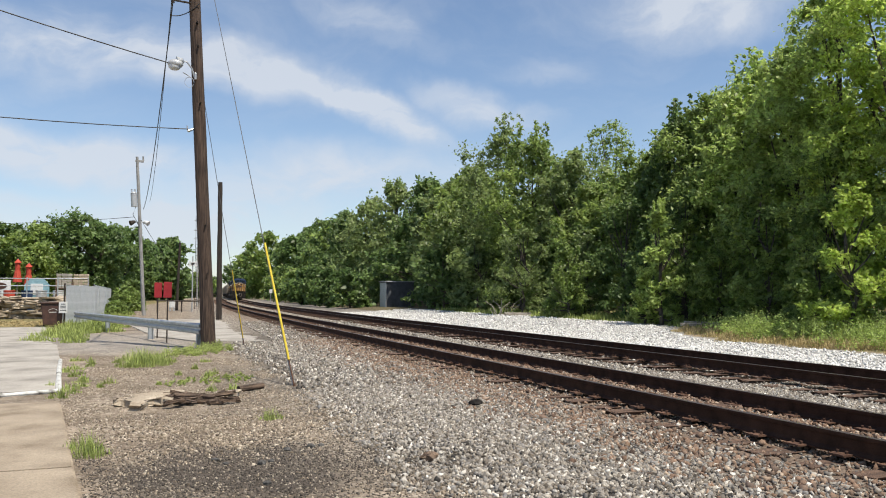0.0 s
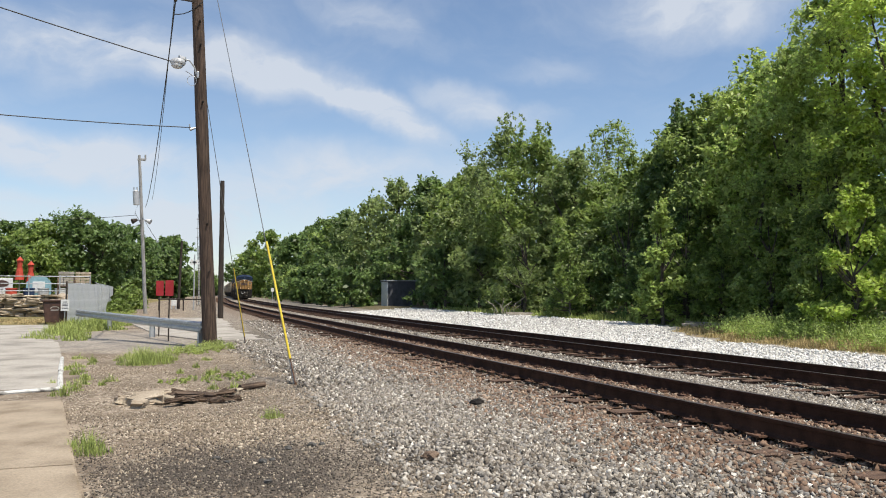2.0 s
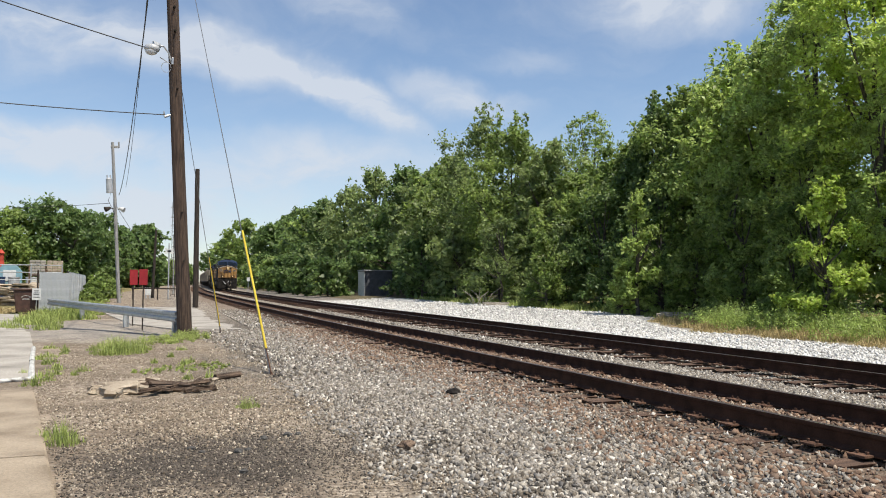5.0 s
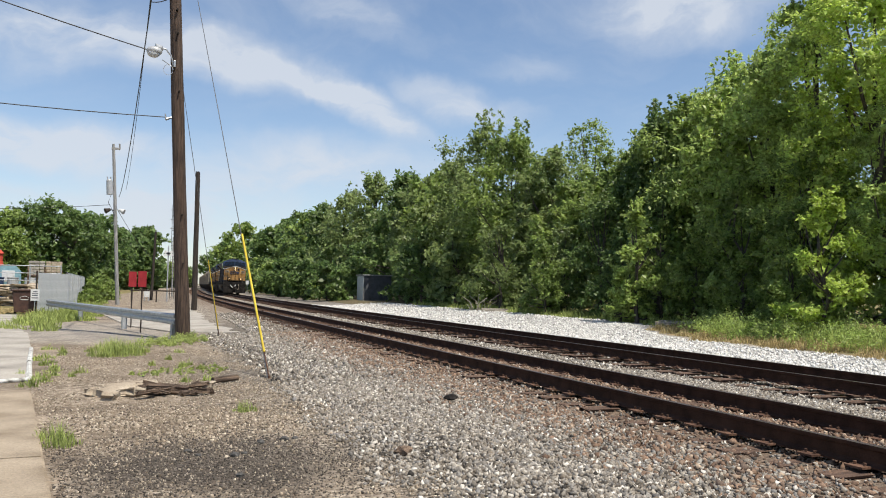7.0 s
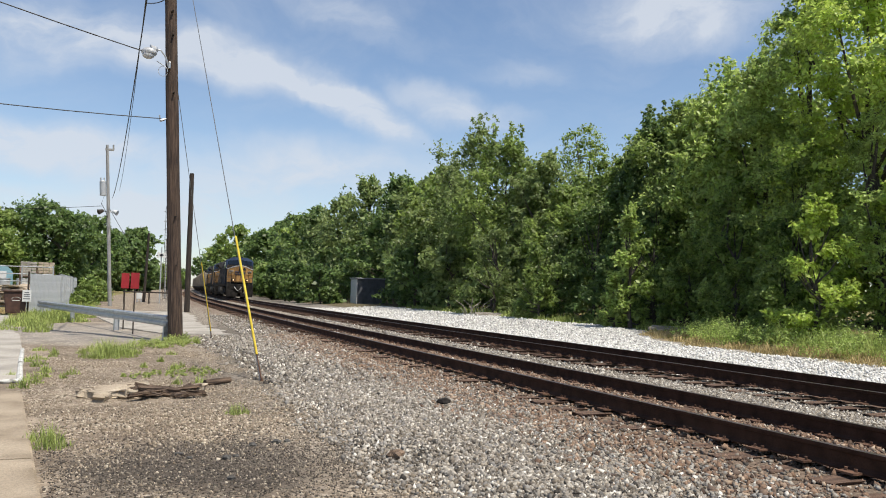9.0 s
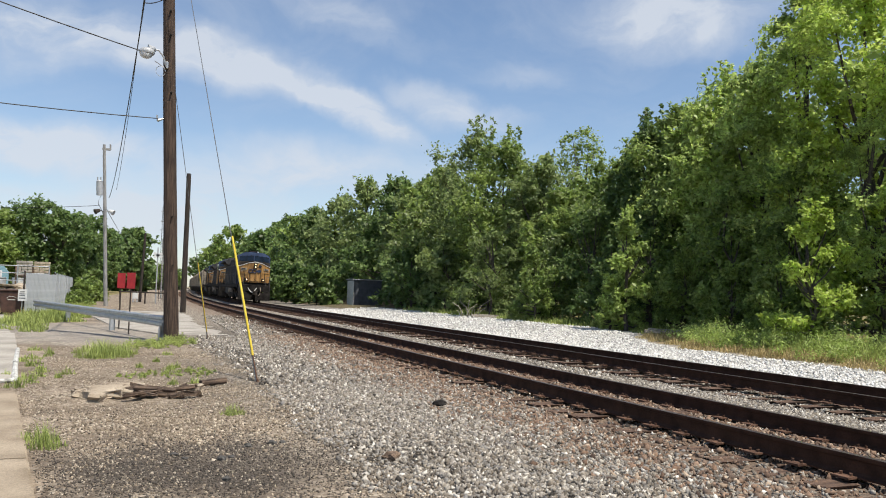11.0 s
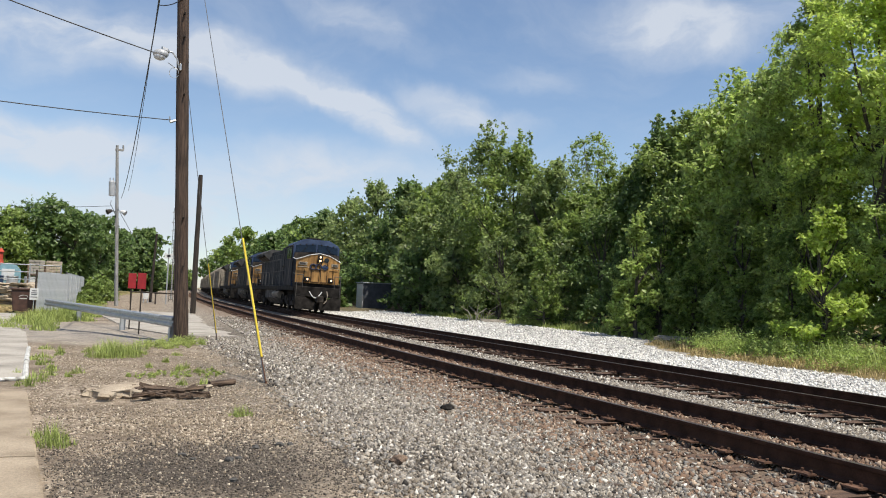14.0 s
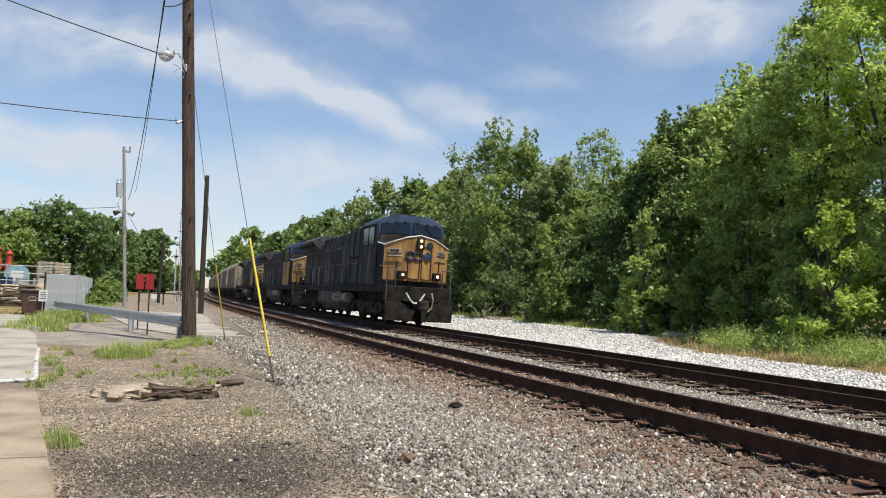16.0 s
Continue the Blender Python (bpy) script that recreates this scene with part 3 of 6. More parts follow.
def ground():
    def steps(lo, hi, near0, near1, fine, coarse):
        v, out = lo, []
        while v < hi:
            out.append(v)
            d = max(near0 - v, v - near1, 0)
            v += fine + d * coarse
        return np.array(out + [hi])
    xs, ys = steps(-1500, 1500, -4, 18, 0.16, 0.08), steps(-400, 3000, 4, 26, 0.16, 0.06)
    X, Y = np.meshgrid(xs, ys)
    Z = ground_z(X, Y)
    nx, ny = len(xs), len(ys)
    i = np.arange(nx * ny).reshape(ny, nx)
    f = np.stack([i[:-1, :-1], i[:-1, 1:], i[1:, 1:], i[1:, :-1]], -1).reshape(-1, 4)
    me = mesh_np("ground", np.stack([X, Y, Z], -1).reshape(-1, 3), f)
    me.polygons.foreach_set("use_smooth", np.ones(len(f), bool))
    o = off_line(X, Y)
    r = ripple(X * 1.3, Y * 1.1)
    ballast = smooth(-4.9, -3.4, o + 0.5 * r) * (1 - smooth(6.4, 7.0, o + 0.2 * r))
    rust = 0.85 * smooth(-2.2, -0.9, o + 0.25 * r) * (1 - smooth(2.0, 2.5, o)) * (0.75 + 0.25 * r)
    pale = smooth(6.3, 6.9, o + 0.2 * r) * (1 - smooth(10.5, 11.3, o + 0.5 * r - 4.4 * smooth(20, 31, Y) * (1 - smooth(52, 68, Y))))
    pale = pale * (1 - 0.75 * smooth(52, 70, Y + 2 * r))
    cinder = 0.85 * smooth(0.1, 1.1, np.exp(-(((X - 0.85) / 1.35) ** 2 + ((Y - 7.35) / 1.35) ** 2) ** 2) + 0.35 * ripple(X * 2.3, Y * 2.1) + 0.2 * ripple(X * 6.1, Y * 5.3))
    pale = np.maximum(pale, 0.35 * smooth(21.5, 24.5, Y + r) * (1 - smooth(31, 38, Y)) * smooth(-4.4, -5.2, o) * smooth(-10, -9, o))
    cinder = np.maximum(cinder, 0.75 * np.exp(-(((X - 2.0) / 0.9) ** 2 + ((Y - 14.5) / 4.0) ** 2)))
    cinder = np.maximum(cinder, 0.3 * smooth(0.1, 0.7, ripple(X * 0.8 + 3, Y * 0.7)) * (o < -4) * (Y < 40))
    turf = np.maximum(smooth(10.6, 11.7, o + 0.6 * r - 4.4 * smooth(20, 31, Y) * (1 - smooth(52, 68, Y))), smooth(-9.3, -10.5, o) * smooth(28, 34, Y))
    # the painted shade of the stone gaps, only where loose stones lie
    gap_shade = 0.8 * smooth(-4.2, -3.2, o + 0.5 * r) * (1 - smooth(6.2, 6.8, o)) * smooth(3.6, 4.6, Y) * (1 - smooth(22, 42, Y))
    # beside the far wood: rough dark ground, with tree shade painted in
    cinder = np.maximum(cinder, 0.6 * smooth(7.0, 8.5, o + 0.6 * r) * smooth(50, 70, Y) * (1 - smooth(150, 200, Y)))
    for key, v in (("ballast", ballast), ("gap_shade", gap_shade), ("rust", rust), ("pale", pale), ("cinder", cinder), ("turf", turf)):
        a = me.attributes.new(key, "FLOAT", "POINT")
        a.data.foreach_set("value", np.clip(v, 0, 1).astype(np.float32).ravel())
    ob = attach("ground", me, "ground")
    tagged(ob, "bare earth, cinders and gravel beside the railway", "ground", kind="structure")


ground()


def scatter_stones(name, label, mat, xr, yr, count, size, keep, seed):
    rng = np.random.default_rng(seed)
    x, y = rng.uniform(*xr, count * 2), rng.uniform(*yr, count * 2)
    ok = keep(x, y, rng)
    x, y = x[ok][:count], y[ok][:count]
    n = len(x)
    base = np.array([(1, 0, 0), (0, 1, 0), (-1, 0, 0), (0, -1, 0), (0, 0, 1), (0, 0, -1)], float) * 0.62
    s = size * rng.uniform(0.5, 1.45, (n, 1, 1)) * rng.uniform(0.55, 1.15, (n, 1, 3))
    v = (base[None] + rng.uniform(-0.27, 0.27, (n, 6, 3))) * s
    for ax in ((0, 1), (1, 2)):
        a = rng.uniform(0, 6.28, n)
        c, d = np.cos(a)[:, None], np.sin(a)[:, None]
        p, q = v[..., ax[0]].copy(), v[..., ax[1]].copy()
        v[..., ax[0]], v[..., ax[1]] = c * p - d * q, d * p + c * q
    v += np.stack([x, y, ground_z(x, y) + size * 0.16], -1)[:, None, :]
    f = np.array([(0, 1, 4), (1, 2, 4), (2, 3, 4), (3, 0, 4), (1, 0, 5), (2, 1, 5), (3, 2, 5), (0, 3, 5)])
    faces = (f[None] + 6 * np.arange(n)[:, None, None]).reshape(-1, 3)
    ob = attach(name, mesh_np(name, v.reshape(-1, 3), faces), mat)
    return tagged(ob, label, "gravel", kind="stuff")


def stones():
    def near_rail(x, y, rng):
        o = off_line(x, y)
        return (o > -2.5) & (o < 2.3) & (rng.random(len(x)) < smooth(-2.5, -0.9, o)) & ((o > -0.1) | (o < -0.75) | (rng.random(len(x)) < 0.3))

    def bed(x, y, rng):
        o = off_line(x, y)
        edge = -3.9 + 0.5 * ripple(x * 1.3, y * 1.1)
        tracks = ((o > -0.75) & (o < 2.25)) | ((o > 3.3) & (o < 6.3))
        slab = (y > 26.4) & (x < 3.9 + 0.035 * (y - 26.4))
        return (o > edge) & (o < 6.5) & ~slab & (~tracks | (rng.random(len(x)) < 0.25)) & ((o < -2.8) | (o > 2.4) | (rng.random(len(x)) < 1.0 - 0.7 * smooth(-2.4, -1.0, o))) & (rng.random(len(x)) < smooth(edge - 0.2, edge + 1.4, o) + 0.15)
    scatter_stones("ballast_stones", "grey and tan crushed ballast stones", "stone", (0.8, 13), (4.3, 13), 88000, 0.041, bed, 3)
    scatter_stones("ballast_stones", "grey and tan crushed ballast stones", "stone", (0.8, 14), (13, 26), 32000, 0.055, bed, 4)
    scatter_stones("ballast_stones", "grey and tan crushed ballast stones", "stone", (1.5, 14), (26, 44), 13000, 0.07, bed, 24)
    scatter_stones("rusty_ballast", "rust-stained ballast beside the rails", "ruststone", (2.9, 9), (3, 26), 27000, 0.05, near_rail, 14)

    def loose(x, y, rng):
        return (off_line(x, y) < -3.4) & (x > 0.36 - 0.12 * y) & (rng.random(len(x)) < (0.12 + 0.88 * smooth(-0.25, 0.45, ripple(x * 1.1 + 0.7, y * 0.9))) * (1 - 0.92 * np.exp(-(((x - 0.85) / 1.2) ** 2 + ((y - 7.35) / 1.2) ** 2) ** 2)))
    scatter_stones("loose_gravel", "loose pale gravel strewn over bare earth", "chips", (-1.3, 3), (5, 22), 24000, 0.021, loose, 5)

    def patch(x, y, rng):
        return (rng.random(len(x)) < np.exp(-(((x - 0.85) / 1.5) ** 2 + ((y - 7.35) / 1.5) ** 2) ** 2) + 0.12) & (x > 0.36 - 0.12 * y) & (off_line(x, y) < -3.4)
    scatter_stones("cinder_grit", "dark cinder grit strewn over the earth", "grit", (-0.8, 2.7), (5.4, 11), 15000, 0.016, patch, 16)

    def drift(x, y, rng):
        near = np.exp(-((x - 1.15) / 1.35) ** 2 - ((y - 9.55) / 1.05) ** 2) + 0.55 * np.exp(-((x - 2.0) / 0.7) ** 2 - ((y - 11.8) / 1.6) ** 2)
        return (rng.random(len(x)) < near * (0.75 + 0.5 * ripple(x * 2.3, y * 2.9))) & (x > 0.36 - 0.12 * y)
    scatter_stones("loose_gravel", "drift of pale tan gravel on bare earth", "chips", (-1.0, 3.4), (6.8, 14), 11000, 0.03, drift, 15)

    def road(x, y, rng):
        o = off_line(x, y)
        return (o > 6.4) & (o < 10.7 + 3.6 * smooth(20, 31, y))
    scatter_stones("pale_gravel", "pale crushed limestone along the tracks", "whitestone", (11, 23), (9, 30), 13000, 0.065, road, 6)
    scatter_stones("pale_gravel", "pale crushed limestone farther along the tracks", "whitestone", (12, 24), (30, 64), 9000, 0.085, road, 26)


stones()


# ---- the tracks ----
def rail_profile():
    half = [(0.034, 0.0), (0.036, -0.012), (0.034, -0.036), (0.010, -0.048), (0.009, -0.145), (0.030, -0.165), (0.070, -0.175), (0.070, -0.188)]
    return half + [(-x, z) for x, z in half[::-1]]


def rail(parent, off, top):
    bm = bmesh.new()
    prof = rail_profile()
    s, rings = -40.0, []
    while s < 620:
        x, y, h = on_line(s, off)
        ca, sa = math.cos(radians(h)), math.sin(radians(h))
        rings.append([bm.verts.new((x + u * ca, y + u * sa, top + v)) for u, v in prof])
        s += 2.0 if s < 120 else 8.0
    n = len(prof)
    for a, b in zip(rings, rings[1:]):
        for i in range(n):
            f = bm.faces.new((a[i], a[(i + 1) % n], b[(i + 1) % n], b[i]))
            f.material_index = 1 if i in (n - 1,) else 0
    bmesh.ops.recalc_face_normals(bm, faces=bm.faces)
    ob = part("rail", bm, "rail", parent, "rust-brown steel rail")
    ob.data.materials.append(M["railhead"])
    return ob


def track(offs, tops, label, upto):
    t = thing("railway_track", label, "railway track", kind="structure")
    for o, z in zip(offs, tops):
        rail(t, o, z)
    bm = bmesh.new()
    box(bm, -1.3, 1.3, -0.115, 0.115, -0.17, 0.0, 0.012)
    ragged = random.Random(6)
    for v in bm.verts:
        v.co += Vector((ragged.uniform(-0.06, 0.03) * (1 if v.co.x > 0 else -1), ragged.uniform(-0.02, 0.02), ragged.uniform(-0.025, 0.004)))
    me = bpy.data.meshes.new("tie")
    bm.to_mesh(me)
    bm.free()
    me.materials.append(M["tie"])
    rng = random.Random(int(offs[0] * 10) + 2)
    plates, far = bmesh.new(), bmesh.new()
    s, mid, z = -12.0, sum(offs) / 2, sum(tops) / 2 - 0.19
    while s < 210:
        x, y, h = on_line(s, mid + rng.uniform(-0.05, 0.05))
        m = pose(x, y, z + rng.uniform(-0.05, 0.0), rng.uniform(-1.5, 1.5), 0, h + rng.uniform(-2, 2))
        if s < upto:
            ob = new("tie", me)
            ob.parent, ob.matrix_basis = t, m
            for o, zt in zip(offs, tops):
                px, py, _ = on_line(s, o)
                box(plates, -0.18, 0.18, -0.09, 0.09, -0.004, 0.014, 0, pose(px, py, zt - 0.186, 0, 0, h))
                for du in (-0.10, 0.10):
                    for dv in (-0.05, 0.05):
                        tube(plates, (px + du, py + dv, zt - 0.18), (px + du, py + dv, zt - 0.145), 0.012, 0.016, 6)
        else:
            box(far, -1.3, 1.3, -0.115, 0.115, -0.17, 0.0, 0, m)
        s += 0.53
    tagged(part("tie_plates", plates, "steelrust", t, "rusted tie plates and spikes"), kind="stuff")
    tagged(part("distant_ties", far, "tie", t), kind="stuff")


track(RAIL_OFF[:2], RAIL_TOP[:2], "near railway track with rusty rails on wooden ties", 70)
track(RAIL_OFF[2:], RAIL_TOP[2:], "far railway track in ballast, on wooden ties", 70)


# ---- foliage ----
def leaves(rng, centres, radii, per, size, flat=0.6, droop=0.0, reach=1.35):
    """Small four-cornered leaves in loose balls round the centres."""
    n = len(centres) * per
    c, r = np.repeat(centres, per, 0), np.repeat(radii, per, 0)
    d = rng.normal(size=(n, 3))
    d /= np.linalg.norm(d, axis=1, keepdims=True)
    p = c + d * np.abs(rng.normal(size=(n, 1))) * 0.52 * r * np.array([1, 1, flat])
    # a third of the leaves sit along twigs that reach out of the clump
    twigs = rng.normal(size=(len(centres), 6, 3)) + np.array([0, 0, 0.45])
    twigs /= np.linalg.norm(twigs, axis=2, keepdims=True)
    which = np.repeat(np.arange(len(centres)), per)
    out = twigs[which, rng.integers(0, 6, n)]
    along = c + out * rng.uniform(0.25, reach, (n, 1)) * r + rng.normal(size=(n, 3)) * 0.09 * r
    p = np.where(rng.random((n, 1)) < 0.42, along, p)
    nrm = d * 0.75 + rng.normal(size=(n, 3)) * 0.42 + np.array([-0.05, -0.3, 0.55])
    nrm /= np.linalg.norm(nrm, axis=1, keepdims=True)
    u = np.cross(nrm, rng.normal(size=(n, 3)))
    u /= np.linalg.norm(u, axis=1, keepdims=True)
    w = np.cross(nrm, u)
    s = size * rng.uniform(0.55, 1.35, (n, 1))
    tip = np.array([0, 0, -droop])
    v = np.stack([p - u * s, p + w * s * 0.5 + nrm * s * 0.12, p + u * s + tip * s, p - w * s * 0.5 + nrm * s * 0.12], 1)
    return v.reshape(-1, 3)


def leaf_mesh(name, v):
    return mesh_np(name, v, np.arange(len(v)).reshape(-1, 4))


def crown_clumps(rng, h, radius, low, count, lean=(0, 0), peak=0.42):
    """Centres of the leaf clumps: an uneven crown of lobes on the main limbs, each lobe a shell of small clumps."""
    each = 9
    lobes = max(6, count // each)
    out, rad = [], []
    for i in range(lobes):
        f = (i + rng.uniform(0.2, 0.8)) / lobes
        z = low + (h - low) * f * 0.95
        prof = math.sin(math.pi * min(1, (0.16 + 0.84 * f) ** (math.log(0.5) / math.log(0.16 + 0.84 * peak)))) ** 0.75
        a, q = i * 2.4 + rng.uniform(-0.5, 0.5), radius * prof * rng.uniform(0.35, 0.8)
        lc = np.array([math.cos(a) * q + lean[0] * f, math.sin(a) * q + lean[1] * f, z])
        lr = radius * rng.uniform(0.32, 0.50) * (0.5 + 0.6 * prof)
        for k in range(each):
            d = rng.normal(size=3) + np.array([0, 0, 0.35])
            d /= np.linalg.norm(d)
            pnt = lc + d * lr * rng.uniform(0.55, 1.05) * np.array([1, 1, 0.8])
            pnt[2] = np.clip(pnt[2], low * 0.9, h)
            out.append(pnt)
            rad.append(lr * rng.uniform(0.34, 0.58))
    return np.array(out), np.array(rad)[:, None]


def tree(x, y, h, radius, leaf="leaf_mid", low=1.0, count=90, per=170, size=0.13, seed=0, label="leafy green tree at the edge of the wood",
         name="tree", group="trees beside the tracks", category="tree", peak=0.42, droop=0.0, spikes=0, reach=1.35):
    rng = np.random.default_rng(seed + 100)
    z0 = float(ground_z(np.array(x), np.array(y))) - 0.05
    t = thing(name, label, category, (x, y, z0), 0, group)
    c, r = crown_clumps(rng, h, radius, low, count, peak=peak)
    v = leaves(rng, c, r, per, size, 0.7, droop, reach)
    # larger shaded leaves fill the heart of the crown
    heart = c * np.array([0.62, 0.62, 0.94])
    v = np.concatenate([v, leaves(rng, heart[::2], r[::2] * 1.5, max(5, per // 14), size * 1.8, 0.8)])
    if spikes:
        tops = c[np.argsort(-c[:, 2])[:spikes]]
        pts = np.concatenate([tops + np.array([rng.uniform(-.2, .2), rng.uniform(-.2, .2), 0.3 * j]) * [1, 1, h / 11] for j in range(1, 5)])
        v = np.concatenate([v, leaves(rng, pts, np.full((len(pts), 1), 0.13 * h / 10), 12, size, 1.3)])
    attach("crown", leaf_mesh("crown", v), leaf, t)
    bm = bmesh.new()
    tr = 0.013 * h + 0.03
    pts = [Vector((0, 0, 0))]
    for i in range(1, 6):
        pts.append(Vector((rng.normal() * 0.12 * i * radius / 4, rng.normal() * 0.12 * i * radius / 4, h * 0.8 * i / 5)))
    for i in range(5):
        tube(bm, pts[i], pts[i + 1], tr * (1 - i / 5.6), tr * (1 - (i + 1) / 5.6), 8)
    for k in rng.choice(len(c), min(len(c), 16), replace=False):
        z = min(max(c[k][2] * 0.62, 0.3), h * 0.7)
        j = min(int(z / (h * 0.8) * 5), 4)
        a = pts[j].lerp(pts[j + 1], z / (h * 0.8) * 5 - j)
        b = Vector(c[k])
        mid = a.lerp(b, 0.5) + Vector((0, 0, -0.05 * h * 0.5))
        tube(bm, a, mid, tr * 0.42, tr * 0.28, 5, False)
        tube(bm, mid, b, tr * 0.28, tr * 0.10, 5, False)
    part("trunk", bm, "bark", t)
    return t


def woods():
    k = 0
    # x, y, height, radius, leaf, low
    # beyond 70 m the darker leaf tones also carry the wood's shade
    front = [
        (27.6, 118.0, 14.4, 5.6, "leaf_dark"), (27.8, 103.0, 14.0, 5.6, "leaf_grey"), (28.2, 92.0, 15.4, 5.2, "leaf_grey"),
        (28.6, 81.5, 13.8, 5.4, "leaf_dark"), (27.4, 71.0, 12.4, 4.8, "leaf_grey"), (25.6, 62.5, 12.4, 4.4, "leaf_mid"),
        (25.6, 54.4, 13.8, 5.2, "leaf_grey"), (25.4, 49.4, 12.6, 3.9, "leaf_mid"), (26.2, 45.4, 10.6, 3.3, "leaf_grey"),
        (25.6, 42.0, 8.4, 2.7, "leaf_mid"), (26.8, 37.2, 9.6, 3.2, "leaf_mid"), (26.4, 34.0, 10.8, 3.2, "leaf_dark"),
        (26.2, 31.0, 11.3, 3.4, "leaf_mid"), (25.8, 28.4, 11.6, 3.4, "leaf_pale"), (25.4, 25.6, 12.0, 3.1, "leaf_pale"),
        (24.4, 22.0, 14.0, 3.2, "leaf_pale"), (24.0, 18.8, 15.0, 3.7, "leaf_light"), (24.2, 14.6, 14.4, 3.8, "leaf_pale"),
    ]
    for x, y, h, r, m in front:
        k += 1
        count, per, size = (153, 85, 0.23) if y > 60 else (198, 115, 0.13) if y > 33 else (216, 150, 0.11) if y > 24 else (234, 240, 0.085) if y > 18 else (99, 60, 0.2)
        tree(x, y, h, r, m, 0.8, count, per, size, k, spikes=7 if k in (7, 8, 12, 14, 16) else 0, peak=0.52 if 44 < y < 58 else 0.45)
    # the second row closes the gaps
    for i in range(16):
        k += 1
        y = 8 + i * 7.5
        tree(31.5 + (i * 37 % 5) * 0.7, y, 9.2 + (i * 53 % 7) * 0.35 - (1.6 if 38 < y < 56 else 0), 4.6, ("leaf_dark", "leaf_mid")[i % 2], 0.5, 63, 42, 0.42, k,
             "deep green tree inside the wood")
    # the open-crowned tree behind
    tree(33.0, 51.0, 13.9, 3.3, "leaf_mid", 8.8, 99, 46, 0.105, 71, "thin-crowned tree with bare limbs showing")
    # undergrowth along the edge
    # much of it is leaf_dark, with the wood's deep shade put into the colour
    brush = [(18.9, 77, 4.0, 1.9, "leaf_dark", 0), (18.3, 84.5, 4.4, 2.1, "leaf_dark", 0), (18.6, 93.5, 4.8, 2.2, "leaf_dark", 0), (18.9, 104, 5.0, 2.3, "leaf_dark", 0), (26.6, 74.2, 4.4, 1.6, "leaf_dark", 0),
             (20.4, 27.9, 5.3, 1.1, "leaf_pale", 6), (19.3, 17.3, 4.4, 1.3, "leaf_light", 8), (20.2, 19.4, 2.6, 1.2, "leaf_mid", 4),
             (21.2, 37.2, 4.0, 1.7, "leaf_mid", 4), (21.6, 43.6, 5.6, 2.4, "leaf_grey", 0), (22.9, 38.4, 4.8, 2.0, "leaf_grey", 4),
             (21.6, 25.8, 2.8, 1.5, "leaf_mid", 3), (20.9, 22.2, 2.7, 1.5, "leaf_mid", 3), (22.2, 52.0, 5.6, 2.6, "leaf_grey", 0),
             (22.6, 60.0, 6.0, 2.8, "leaf_dark", 0), (24.4, 67.5, 5.6, 2.4, "leaf_dark", 0), (25.0, 86.0, 6.2, 3.0, "leaf_dark", 0),
             (24.6, 98.0, 6.6, 3.2, "leaf_dark", 0), (24.0, 112.0, 7.0, 3.4, "leaf_dark", 0), (22.6, 32.0, 4.4, 1.9, "leaf_dark", 2),
             (22.2, 28.6, 4.6, 1.9, "leaf_mid", 0), (20.4, 84, 4.2, 2.2, "leaf_dark", 0), (20.6, 102, 4.8, 2.4, "leaf_dark", 0), (21.0, 116, 5.2, 2.6, "leaf_dark", 0), (22.0, 130, 5.5, 2.8, "leaf_mid", 0), (23.5, 146, 6.5, 3.2, "leaf_dark", 0), (25.5, 164, 7, 3.4, "leaf_mid", 0), (27.0, 184, 7, 3.6, "leaf_dark", 0), (29.5, 204, 8, 4, "leaf_mid", 0), (20.2, 13.4, 3.6, 1.6, "leaf_light", 3), (23.4, 47.5, 5.2, 2.2, "leaf_mid", 0),
             (19.9, 28.4, 2.3, 0.95, "leaf_pale", 2), (22.4, 20.6, 7.0, 2.4, "leaf_mid", 0), (22.2, 17.4, 7.6, 2.4, "leaf_pale", 0), (22.8, 24.4, 6.2, 2.2, "leaf_mid", 0), (23.4, 30.4, 6.4, 2.2, "leaf_dark", 0), (23.6, 35.6, 6.2, 2.2, "leaf_dark", 2), (21.0, 92.0, 3.0, 1.6, "leaf_light", 0),
             (21.6, 20.4, 4.6, 1.8, "leaf_mid", 0), (22.0, 17.0, 5.0, 1.8, "leaf_pale", 0)]
    for x, y, h, r, m, sp in brush:
        k += 1
        tree(x, y, h, r, m, 0.15, 72, 150 if y < 23 else 95 if y < 50 else 40 if y < 100 else 22, 0.062 if y < 23 else 0.085 if y < 50 else 0.19 if y < 100 else 0.28, k, "dense young shrub at the wood's edge", "bush", "bushes along the wood", "bush", 0.35, spikes=sp)
    # the far wood where the line bends away, and the trees behind the yards
    for x, y, h, r in [(29.5, 214, 17.6, 9.5), (38, 197, 18.8, 8), (27.5, 240, 14, 7), (30, 175, 14, 6.5), (33, 150, 14.5, 6.5), (30, 134, 14, 6),
                       (-12.2, 150, 15.0, 9.6), (-23, 149, 13.0, 7), (-4.6, 162, 14.6, 7), (-30, 152, 13, 8), (-18, 146, 13, 7), (-9.5, 149, 14, 7), (-1.5, 195, 13.6, 7.5), (4.2, 200, 15.4, 6.5),
                       (9.0, 285, 9.0, 7), (17, 320, 9.5, 7), (23, 350, 9, 7), (31, 290, 15, 8), (-10, 185, 12, 7), (0, 240, 14, 8), (-40, 160, 14, 8)]:
        k += 1
        tree(x, y, h, r, "leaf_dark" if k % 5 else "leaf_mid", 0.4, 405 if h > 16 and x < 0 else 153, 80 if x < 0 and y < 165 else 40, 0.32 if x < 0 and y < 165 else 0.5, k, "distant full-crowned green tree", group="distant trees", peak=0.5, reach=0.95)
